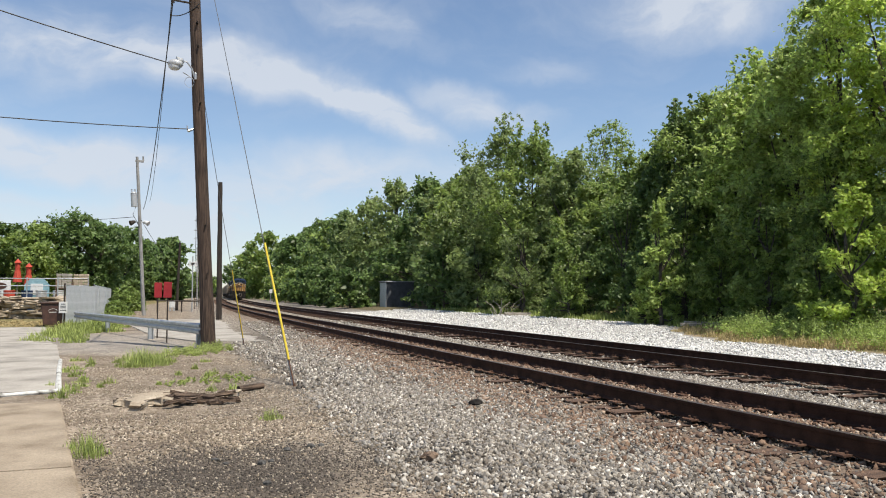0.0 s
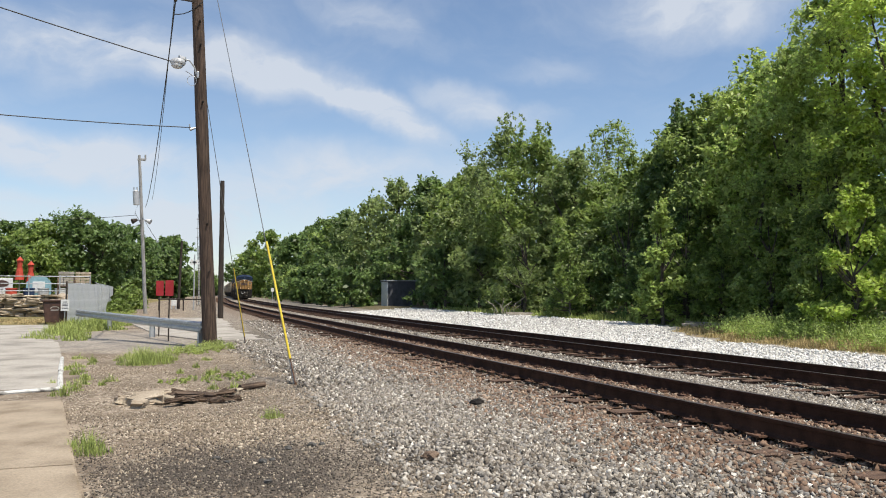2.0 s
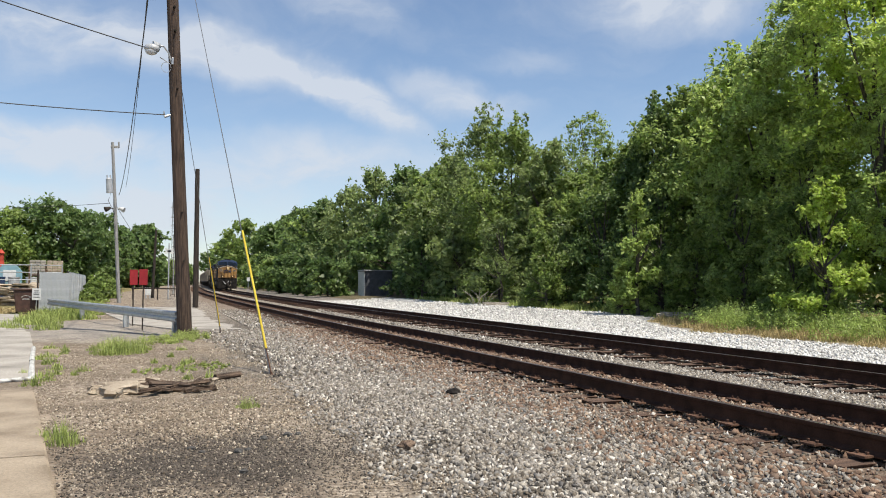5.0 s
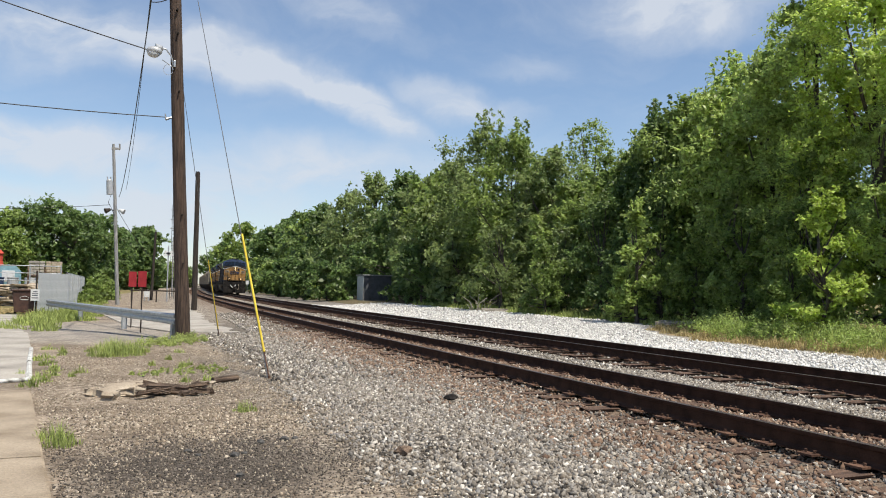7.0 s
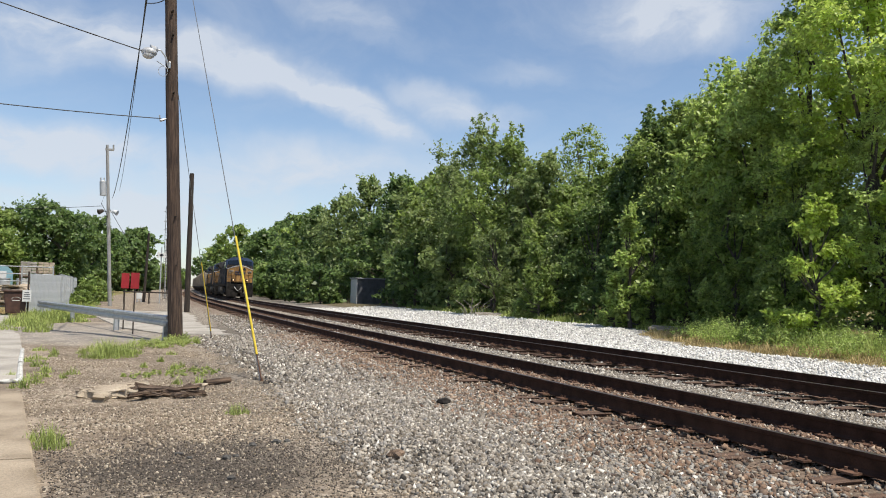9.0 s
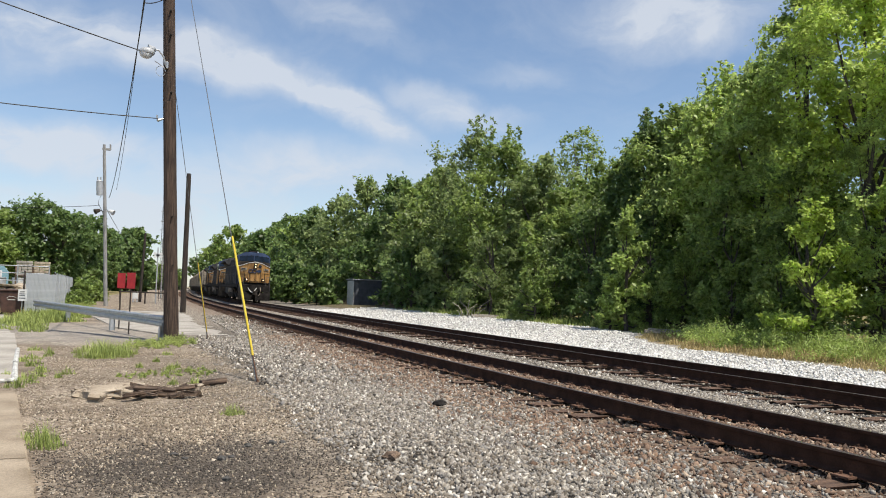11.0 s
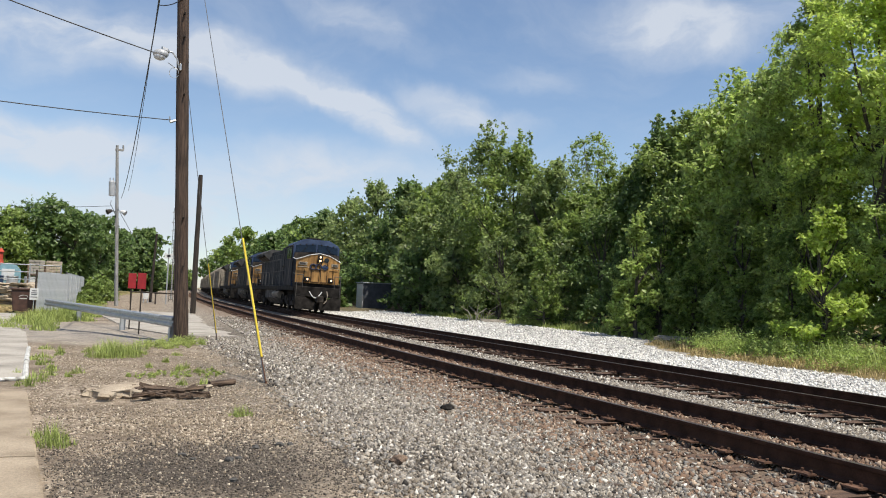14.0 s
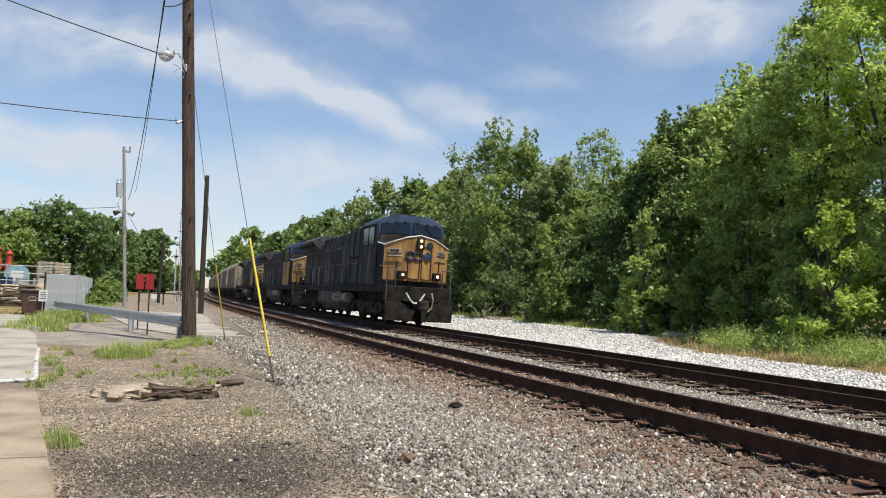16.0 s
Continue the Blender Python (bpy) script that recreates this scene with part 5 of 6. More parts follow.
# ---- the stone yard ----
def stone_yard():
    rng = random.Random(12)
    wall = thing("stone_stack", "long heap of stacked tan limestone slabs", "stone stack", (-4.9, 56, 0), 180)
    for lvl in range(7):
        x = 0.0
        while x < 9.5 - 0.1 * lvl:
            w, d, h = rng.uniform(0.35, 1.0), rng.uniform(0.5, 0.9), rng.uniform(0.14, 0.22)
            bm0 = bmesh.new()
            box(bm0, -w / 2, w / 2, -d / 2, d / 2, -h / 2, h / 2, 0.04)
            for v in bm0.verts:
                v.co += Vector((rng.uniform(-1, 1), rng.uniform(-1, 1), rng.uniform(-0.6, 0.6))) * 0.06
            bmesh.ops.transform(bm0, matrix=pose(x + w / 2, rng.uniform(-0.25, 0.25), lvl * 0.2 + 0.1, rng.uniform(-9, 9), rng.uniform(-8, 8), rng.uniform(-20, 20)), verts=bm0.verts)
            part("stone", bm0, "limestone", wall)
            x += w
    for i, (x, y, z0) in enumerate(((-7.0, 75, 1.3), (-5.7, 75.4, 1.3))):
        p = thing("stone_pallet", "pale stone stacked on a wooden pallet rack", "pallet", (x, y, 0), 4, "stone pallets")
        for lvl in range(5):
            for j in range(3):
                bm = bmesh.new()
                box(bm, -0.62 + j * 0.42, -0.22 + j * 0.42, -0.5, 0.5, 2.1 + lvl * 0.25, 2.34 + lvl * 0.25 + rng.uniform(-0.03, 0.0), 0.03)
                part("stone", bm, "limestone" if i else "concrete", p)
        bm = bmesh.new()
        for dx in (-0.62, 0.62):
            for dy in (-0.5, 0.5):
                box(bm, dx - 0.05, dx + 0.05, dy - 0.05, dy + 0.05, -0.1, 3.0 - i * 0.4)
        box(bm, -0.7, 0.7, -0.55, 0.55, 2.0, 2.1)
        box(bm, -0.7, 0.7, -0.55, 0.55, 1.2, 1.3)
        part("rack", bm, "oldwood", p)
    r = thing("pipe_railing", "grey pipe railing round the display yard", "railing", (-15, 66, 0))
    for z in (1.65, 2.2, 2.75):
        bm = bmesh.new()
        tube(bm, (0, 0, z), (10.5, 0, z), 0.035, 0.035, 8)
        part("rail", bm, "galv", r)
    for x in (0, 2.1, 4.2, 6.3, 8.4, 10.5):
        bm = bmesh.new()
        tube(bm, (x, 0, -0.1), (x, 0, 2.85), 0.045, 0.045, 8)
        part("post", bm, "galv", r)
    for x, h in ((-11.9, 5.0), (-10.95, 4.6)):
        u = thing("patio_umbrella", "closed red canvas patio umbrella", "umbrella", (x, 84, 0), 0, "closed umbrellas")
        bm = bmesh.new()
        tube(bm, (0, 0, -0.1), (0, 0, h), 0.04, 0.04, 8)
        part("pole", bm, "palewood", u)
        bm = bmesh.new()
        for z0, z1, r0, r1 in ((h - 2.3, h - 1.2, 0.42, 0.26), (h - 1.2, h - 0.45, 0.22, 0.24), (h - 0.45, h - 0.1, 0.34, 0.06)):
            tube(bm, (0, 0, z0), (0, 0, z1), r0, r1, 9)
        part("canopy", bm, "umbrella", u)
    k = thing("kiosk", "pale teal kiosk with an arched top", "kiosk", (-9.6, 79, 0), 5)
    bm = bmesh.new()
    prism(bm, [(-1.0, 0), (1.0, 0), (1.0, 2.4), (0.6, 2.9), (0, 3.05), (-0.6, 2.9), (-1.0, 2.4)], -0.5, 0.5)
    part("body", bm, "teal", k)
    bm = bmesh.new()
    box(bm, -0.5, 0.5, -0.53, -0.49, 1.5, 2.5, 0.02)
    part("panel", bm, "white", k)
    s = thing("display_board", "white display board with a dark oval", "sign", (-12.6, 79, 0))
    bm = bmesh.new()
    box(bm, -0.9, 0.9, -0.05, 0.05, 1.3, 2.8, 0.05)
    part("board", bm, "white", s)
    bm = bmesh.new()
    bmesh.ops.create_cone(bm, cap_ends=True, segments=24, radius1=0.6, radius2=0.6, depth=0.03, matrix=Matrix.Translation((0, -0.06, 2.3)) @ Matrix.Diagonal((1, 1, 0.5, 1)) @ Matrix.Rotation(radians(90), 4, "X"))
    part("oval", bm, "brown", s)
    bm = bmesh.new()
    for x in (-0.8, 0.8):
        box(bm, x - 0.05, x + 0.05, 0.05, 0.15, -0.1, 2.6)
    part("legs", bm, "darkpole", s)
    colours = ("roofblue", "white", "umbrella", "roofblue", "lampgrey", "white")
    for i, c in enumerate(colours):
        g = thing("display_barrel", "coloured barrel standing in the display yard", "barrel", (-14.0 + i * 1.25, 77 + (i % 2), 0), 0, "coloured barrels")
        bm = bmesh.new()
        tube(bm, (0, 0, 0), (0, 0, 1.9), 0.45, 0.45, 14)
        for z in (0.05, 0.95, 1.85):
            tube(bm, (0, 0, z - 0.04), (0, 0, z + 0.04), 0.48, 0.48, 14)
        part("drum", bm, c, g)


stone_yard()


# ---- signal masts at the crossing ----
def signals():
    t = thing("signal_mast", "grey railway signal mast with ladder and dark heads", "railway signal", (4.5, 76, 0))
    bm = bmesh.new()
    tube(bm, (0, 0, -0.1), (0, 0, 8.6), 0.08, 0.07, 10)
    part("mast", bm, "galv", t)
    bm = bmesh.new()
    for x in (-0.62, -0.28):
        tube(bm, (x, 0.1, 0.2), (x, 0.1, 8.9), 0.022, 0.022, 6)
    for i in range(24):
        tube(bm, (-0.62, 0.1, 0.4 + i * 0.34), (-0.28, 0.1, 0.4 + i * 0.34), 0.015, 0.015, 6)
    part("ladder", bm, "darkpole", t)
    for z in (6.7, 7.5, 8.4):
        bm = bmesh.new()
        box(bm, -0.75, 0.2, -0.3, 0.3, z, z + 0.05)
        part("platform", bm, "galv", t)
    for z in (5.6, 2.9):
        bm = bmesh.new()
        prism(bm, [(0.34 * math.cos(i * 0.5236), z + 0.55 * math.sin(i * 0.5236)) for i in range(12)], -0.22, -0.16)
        for dz in (-0.3, 0.0, 0.3):
            tube(bm, (0, -0.25, z + dz), (0, -0.5, z + dz), 0.11, 0.12, 12)
        part("signal_head", bm, "black", t)
    c = thing("crossing_signal", "white crossing signal post with crossbuck and lights", "crossing signal", (3.55, 74, 0))
    bm = bmesh.new()
    tube(bm, (0, 0, -0.1), (0, 0, 5.0), 0.06, 0.06, 10)
    part("post", bm, "lampgrey", c)
    bm = bmesh.new()
    for a in (28, -28):
        box(bm, -0.4, 0.4, -0.02, 0.02, -0.11, 0.11, 0, pose(0, -0.1, 4.3, 0, a, 0))
    part("crossbuck", bm, "white", c)
    w = thing("relay_case", "small white equipment case on a stand", "equipment case", (1.95, 78, 0))
    bm = bmesh.new()
    box(bm, -0.25, 0.25, -0.2, 0.2, 0.3, 1.0, 0.03)
    part("body", bm, "white", w)
    bm = bmesh.new()
    for x in (-0.18, 0.18):
        box(bm, x - 0.05, x + 0.05, -0.15, 0.15, -0.1, 0.3)
    part("stand", bm, "galv", w)
    g = thing("barrier_rail", "low dark pipe barrier beside the crossing", "barrier", (0.5, 72, 0))
    bm = bmesh.new()
    tube(bm, (0, 0, 1.0), (4.2, 0.3, 0.95), 0.06, 0.06, 8)
    part("bar", bm, "darkpole", g)
    for x in (0.1, 2.1, 4.1):
        bm = bmesh.new()
        tube(bm, (x, 0.1, -0.1), (x, 0.1, 1.0), 0.06, 0.06, 8)
        part("post", bm, "darkpole", g)


signals()


# ---- beside the far track ----
def cabinet():
    x, y = 23.3, 76.0
    t = thing("signal_cabinet", "grey metal signal cabinet among the trees", "equipment cabinet", (x, y, float(ground_z(np.array(x), np.array(y))) - 0.25), -2)
    bm = bmesh.new()
    box(bm, -1.25, 1.6, -1.3, 1.3, 0, 2.72, 0.03)
    part("body", bm, "cabinetdark", t)
    # the whole track side is one white panel; the body stays dark grey
    bm = bmesh.new()
    box(bm, -1.29, -1.252, -1.26, 1.26, 0.05, 2.66, 0.01)
    part("door", bm, "white", t, "white panel over the whole track side")
    bm = bmesh.new()
    box(bm, -1.4, 1.75, -1.42, 1.42, 2.72, 2.82, 0.03)
    part("roof", bm, "cabinet", t)


cabinet()


def debris():
    rng = random.Random(8)
    p = thing("timber_heap", "heap of broken weathered timbers and concrete", "debris", (0.42, 12.2, 0.0), 8)
    for i in range(28):
        bm = bmesh.new()
        w, l, h = rng.uniform(0.035, 0.11), rng.uniform(0.14, 0.60), rng.uniform(0.025, 0.075)
        box(bm, -l / 2, l / 2, -w / 2, w / 2, 0, h, 0.012)
        for v in bm.verts:
            v.co += Vector((rng.uniform(-1, 1) * 0.05, rng.uniform(-1, 1) * 0.016, rng.uniform(-1, 1) * 0.014))
        ob = part("timber", bm, "oldwood", p)
        ob.matrix_basis = pose(rng.uniform(-0.25, 0.7), rng.uniform(-0.45, 0.5), 0.002 + 0.0024 * i, rng.uniform(-16, 16), rng.uniform(-10, 10), rng.choice((-1, 1)) * rng.uniform(4, 55))
    for x, y, s in ((-0.60, -0.34, 0.13), (-0.52, -0.02, 0.20), (-0.36, 0.34, 0.21), (-0.05, 0.56, 0.18), (-0.22, -0.16, 0.11), (0.86, 0.25, 0.12), (-0.78, 0.1, 0.09)):
        bm = bmesh.new()
        box(bm, -s, s, -s * 0.7, s * 0.7, 0, 0.12, 0.03)
        for v in bm.verts:
            v.co += Vector((rng.uniform(-1, 1), rng.uniform(-1, 1), rng.uniform(-0.4, 0.4))) * 0.04
        ob = part("rubble", bm, "limestone", p, "broken pale concrete lump")
        ob.matrix_basis = pose(x, y, 0.0, rng.uniform(-6, 6), rng.uniform(-6, 6), rng.uniform(0, 90))
    l = thing("log", "short dark weathered log on gravel", "log", (1.60, 13.35, 0.05), 28)
    bm = bmesh.new()
    tube(bm, (-0.24, 0, 0), (0.24, 0, 0.02), 0.055, 0.05, 10)
    part("wood", bm, "oldwood", l)
    for x, y, s, m in ((4.25, 10.03, 0.10, "black"), (2.56, 7.2, 0.09, "oldwood"), (0.62, 7.9, 0.04, "tank"), (0.70, 7.70, 0.03, "tank"), (1.35, 8.15, 0.04, "tank"), (1.02, 7.62, 0.045, "tank"), (1.12, 7.7, 0.03, "tank"), (1.6, 8.2, 0.05, "tank"), (1.72, 8.25, 0.035, "tank"), (0.95, 6.75, 0.035, "tank")):
        r = thing("loose_rock", "single dark rock lying on the ballast", "rock", (x, y, float(ground_z(np.array(x), np.array(y)))), rng.uniform(0, 90), "loose rocks")
        bm = bmesh.new()
        bmesh.ops.create_icosphere(bm, subdivisions=2, radius=s)
        for v in bm.verts:
            v.co = v.co * rng.uniform(0.75, 1.2)
            v.co.z = v.co.z * 0.6 + s * 0.35
        part("stone", bm, m, r)
    for x, y, a, n in ((20.4, 25.4, -39, 2), (20.6, 42.0, -24, 2)):
        t = thing("old_ties", "discarded old timbers lying in weeds", "timber", (x, y, float(ground_z(np.array(x), np.array(y)))), a, "discarded timbers")
        for i in range(n):
            bm = bmesh.new()
            box(bm, -0.8, 0.8, -0.10, 0.10, 0, 0.13, 0.02)
            ob = part("timber", bm, "palewood", t)
            ob.matrix_basis = pose(rng.uniform(-0.2, 0.2), i * 0.26, 0.06 * i, 0, rng.uniform(-3, 3), rng.uniform(-6, 6))

    d = thing("dead_branches", "bleached dead branches at the wood's edge", "branches", (20.2, 43.6, 0.25))
    for i in range(11):
        bm = bmesh.new()
        a, h = rng.uniform(0, 6.28), rng.uniform(0.5, 1.5)
        q = Vector((math.cos(a), math.sin(a) * 0.5, 0))
        rope(bm, [Vector((0.1 * i - 0.5, 0, -0.1)), q * h * 0.35 + Vector((0.1 * i - 0.5, 0, h * 0.5)), q * h * 0.8 + Vector((0.1 * i - 0.5, 0, h * 0.8))], 0.022, 5)
        part("branch", bm, "palewood", d)
    m = thing("trackside_sign", "small white sign on a post by the track", "sign", (15.4, 108, 0.1))
    bm = bmesh.new()
    tube(bm, (0, 0, -0.1), (0, 0, 2.0), 0.04, 0.04, 8)
    part("post", bm, "galv", m)
    bm = bmesh.new()
    box(bm, -0.2, 0.2, -0.06, -0.04, 1.6, 2.1, 0.005)
    part("board", bm, "white", m)


debris()


# ---- the train ----
def wheelset_mesh(r):
    bm = bmesh.new()
    q = Matrix.Rotation(radians(90), 4, "Y")
    for x in (-0.76, 0.76):
        bmesh.ops.create_cone(bm, cap_ends=True, segments=24, radius1=r, radius2=r, depth=0.13, matrix=Matrix.Translation((x, 0, 0)) @ q)
        bmesh.ops.create_cone(bm, cap_ends=True, segments=24, radius1=r + 0.03, radius2=r + 0.03, depth=0.03, matrix=Matrix.Translation((x * 0.915, 0, 0)) @ q)
        for k in range(5):
            a = k * 1.2566
            tube(bm, (x * 1.09, math.cos(a) * r * 0.35, math.sin(a) * r * 0.35), (x * 1.09, math.cos(a) * r * 0.8, math.sin(a) * r * 0.8), 0.03, 0.03, 5)
    tube(bm, (-0.95, 0, 0), (0.95, 0, 0), 0.09, 0.09, 10)
    me = bpy.data.meshes.new("wheelset")
    bm.to_mesh(me)
    bm.free()
    me.materials.append(M["truck"])
    return me


LOCO_WHEEL, CAR_WHEEL = wheelset_mesh(0.53), wheelset_mesh(0.45)
LOCO_AXLES = [-8.5, -6.5, -4.5, 4.5, 6.5, 8.5]
CAR_AXLES = [-7.3, -5.5, 5.5, 7.3]


def side_truck(parent, y0, y1, r):
    for sx in (-1, 1):
        bm = bmesh.new()
        x = sx * 1.08
        prism(bm, [(y0 - 0.6, r + 0.05), (y0 - 0.4, r + 0.38), (y1 + 0.4, r + 0.38), (y1 + 0.6, r + 0.05), (y1 + 0.3, r - 0.12), (y1 - 0.5, r - 0.02),
                   ((y0 + y1) / 2 + 0.5, r - 0.22), ((y0 + y1) / 2 - 0.5, r - 0.22), (y0 + 0.5, r - 0.02), (y0 - 0.3, r - 0.12)], x - 0.07, x + 0.07, "x")
        n = 3 if y1 - y0 > 3 else 2
        for i in range(n):
            y = y0 + (y1 - y0) * i / (n - 1)
            box(bm, x + sx * 0.05, x + sx * 0.22, y - 0.17, y + 0.17, r - 0.17, r + 0.17, 0.03)
            tube(bm, (x + sx * 0.2, y + 0.35, r + 0.1), (x + sx * 0.2, y + 0.2, r + 0.5), 0.05, 0.05, 8)
        part("truck_frame", bm, "truck", parent)


def locomotive(lead):
    t = thing("locomotive", "dark blue diesel locomotive with a gold nose" if lead else "trailing dark blue and gold diesel locomotive", "locomotive", group="locomotives of the train")
    bm = bmesh.new()
    box(bm, -1.52, 1.52, -10.1, 10.6, 1.32, 1.62, 0.03)
    box(bm, -0.9, 0.9, -9.6, 9.8, 0.95, 1.34)
    part("frame", bm, "black", t)
    # nose: a flat middle panel, side facets angled back to the corners
    plan = [(-1.42, -9.82), (-0.62, -10.30), (0.62, -10.30), (1.42, -9.82), (1.50, -9.05), (-1.50, -9.05)]
    tops = [3.30, 3.62, 3.62, 3.30, 3.42, 3.42]
    bm = bmesh.new()
    lower = [bm.verts.new((x, y, 1.84)) for x, y in plan]
    upper = [bm.verts.new((x, y, z)) for (x, y), z in zip(plan, tops)]
    ridge = [bm.verts.new((0, -10.30, 3.74)), bm.verts.new((0, -9.05, 3.86))]
    bm.faces.new(lower[::-1])
    for i, j in ((0, 1), (2, 3), (3, 4), (5, 0)):
        bm.faces.new((lower[i], lower[j], upper[j], upper[i]))
    bm.faces.new((lower[1], lower[2], upper[2], ridge[0], upper[1]))
    bm.faces.new((lower[4], lower[5], upper[5], ridge[1], upper[4]))
    for quad in ((upper[0], upper[1], ridge[1], upper[5]), (upper[1], ridge[0], ridge[1]), (ridge[0], upper[2], ridge[1]), (upper[2], upper[3], upper[4], ridge[1])):
        bm.faces.new(quad)
    bmesh.ops.recalc_face_normals(bm, faces=bm.faces)
    for f in bm.faces:
        f.material_index = 1 if f.normal.z > 0.6 else 2 if abs(f.normal.x) > 0.9 else 0
    nose = part("nose", bm, "gold", t, "grimy gold nose")
    for extra in ("truck", "blue"):
        nose.data.materials.append(M[extra])
    bm = bmesh.new()
    rope(bm, [(-1.50, -9.10, 3.44), (-1.43, -9.84, 3.32), (-0.62, -10.32, 3.64), (0, -10.32, 3.76), (0.62, -10.32, 3.64), (1.43, -9.84, 3.32), (1.50, -9.10, 3.44)], 0.028, 8)
    part("trim_line", bm, "white", nose)
    for x0, x1, z0, z1 in ((-0.52, 0.02, 1.92, 2.98), (0.08, 0.52, 1.92, 3.30)):
        bm = bmesh.new()
        for u0, u1, w0, w1 in ((x0, x0 + 0.03, z0, z1), (x1 - 0.03, x1, z0, z1), (x0 + 0.03, x1 - 0.03, z0, z0 + 0.03), (x0 + 0.03, x1 - 0.03, z1 - 0.03, z1)):
            box(bm, u0, u1, -10.335, -10.29, w0, w1)
        part("nose_seam", bm, "black", nose, "dark door seam")
    for sx in (-1, 1):
        bm = bmesh.new()
        rope(bm, [(sx * 0.70, -10.36, 2.80), (sx * 0.72, -10.34, 2.86), (sx * 1.30, -9.99, 2.86), (sx * 1.34, -9.93, 2.80)], 0.022, 6)
        part("grab_bar", bm, "hopper", nose)
        facet = pose(sx * 1.02, -10.06, 0, 0, 0, sx * 31)
        bm = bmesh.new()
        box(bm, -0.29, 0.29, -0.05, 0.04, 2.98, 3.18, 0.01, facet)
        part("number_board", bm, "hopper", nose, "pale number board")
        bm = bmesh.new()
        box(bm, -0.19, 0.19, -0.062, -0.045, 3.03, 3.13, 0, facet)
        part("number_bar", bm, "grey", nose, "dark bar across the number board")
        bm = bmesh.new()
        box(bm, sx * 0.93 - 0.02, sx * 0.93 + 0.02, -10.16, -10.08, 1.86, 2.70)
        part("nose_seam", bm, "black", nose)
    # emblem of plain rings and bars
    for i, x in enumerate((-0.42, -0.06, 0.34)):
        bm = bmesh.new()
        n = 12 if i < 2 else 4
        for j in range(n - (2 if i == 0 else 0)):
            a0, a1 = (6.2832 * (j + 1) / n, 6.2832 * (j + 2) / n)
            tube(bm, (x + 0.19 * math.cos(a0), -10.34, 2.90 + 0.17 * math.sin(a0)), (x + 0.19 * math.cos(a1), -10.34, 2.90 + 0.17 * math.sin(a1)), 0.032, 0.032, 6)
        part("emblem", bm, "roofblue", nose, "plain dark blue emblem shape")
    bm = bmesh.new()
    box(bm, 0.13, 0.55, -10.36, -10.325, 2.84, 2.97, 0.02)
    part("emblem", bm, "roofblue", nose, "plain dark blue emblem shape")
    bm = bmesh.new()
    box(bm, -0.16, 0.16, -10.42, -10.28, 3.16, 3.66, 0.03)
    part("headlight_case", bm, "black", nose)
    for z in (3.29, 3.53):
        bm = bmesh.new()
        tube(bm, (0, -10.43, z), (0, -10.46, z), 0.062, 0.062, 16)
        part("headlight", bm, "headlight" if lead else "lens", nose, "lit round headlight" if lead else "")
    bm = bmesh.new()
    tube(bm, (0.42, -10.28, 3.36), (0.42, -10.335, 3.36), 0.15, 0.15, 18)
    part("porthole", bm, "glass", nose)
    for sx in (-1, 1):
        bm = bmesh.new()
        box(bm, sx * 0.76 - 0.16, sx * 0.76 + 0.16, -10.52, -10.16, 1.92, 2.24, 0.03)
        dl = part("ditch_light", bm, "black", t)
        bm = bmesh.new()
        tube(bm, (sx * 0.76, -10.525, 2.08), (sx * 0.76, -10.55, 2.08), 0.06, 0.06, 14)
        part("bulb", bm, "ditch" if lead else "lens", dl)
    # cab
    bm = bmesh.new()
    prof = [(-1.52, 1.62), (-1.52, 4.28), (-1.40, 4.44), (-0.80, 4.73), (0.80, 4.73), (1.40, 4.44), (1.52, 4.28), (1.52, 1.62)]
    c0 = [bm.verts.new((x, -9.12 + max(0, z - 3.3) * 0.16, z)) for x, z in prof]
    c1 = [bm.verts.new((x, -6.2, z)) for x, z in prof]
    bm.faces.new(c0)
    bm.faces.new(c1[::-1])
    for i in range(8):
        bm.faces.new((c0[i], c1[i], c1[(i + 1) % 8], c0[(i + 1) % 8]))
    bmesh.ops.recalc_face_normals(bm, faces=bm.faces)
    bmesh.ops.bevel(bm, geom=list(bm.edges), offset=0.04, segments=2, affect="EDGES")
    # front and roof get the lit blue, sides the dark: light put into paint
    for f in bm.faces:
        f.material_index = 1 if abs(f.normal.x) > 0.95 else 0
    cab = part("cab", bm, "roofblue", t, "sunlit blue cab")
    cab.data.materials.append(M["blue"])
    for sx in (-1, 1):
        ring = [(sx * 0.06, 3.92), (sx * 1.38, 3.84), (sx * 1.36, 4.28), (sx * 0.06, 4.42)]
        bm = bmesh.new()
        lo = [bm.verts.new((x, -9.15 + (z - 3.3) * 0.16, z)) for x, z in ring]
        hi = [bm.verts.new((x, -9.06 + (z - 3.3) * 0.16, z)) for x, z in ring]
        bm.faces.new(lo)
        bm.faces.new(hi[::-1])
        for i in range(4):
            bm.faces.new((lo[i], hi[i], hi[(i + 1) % 4], lo[(i + 1) % 4]))
        bmesh.ops.recalc_face_normals(bm, faces=bm.faces)
        part("windscreen", bm, "glass", cab, "dark windscreen pane")
        bm = bmesh.new()
        tube(bm, (sx * 0.95, -9.09, 3.90), (sx * 0.62, -9.03, 4.26), 0.016, 0.012, 6)
        part("wiper", bm, "black", cab)
        for x in (0.3, 0.7, 1.1):
            bm = bmesh.new()
            box(bm, sx * x - 0.04, sx * x + 0.04, -9.02, -8.94, 4.36 - 0.09 * (x - 0.3), 4.44 - 0.09 * (x - 0.3))
            part("roof_bracket", bm, "black", cab)
        for y0, y1 in ((-8.55, -7.75), (-7.6, -6.8)):
            bm = bmesh.new()
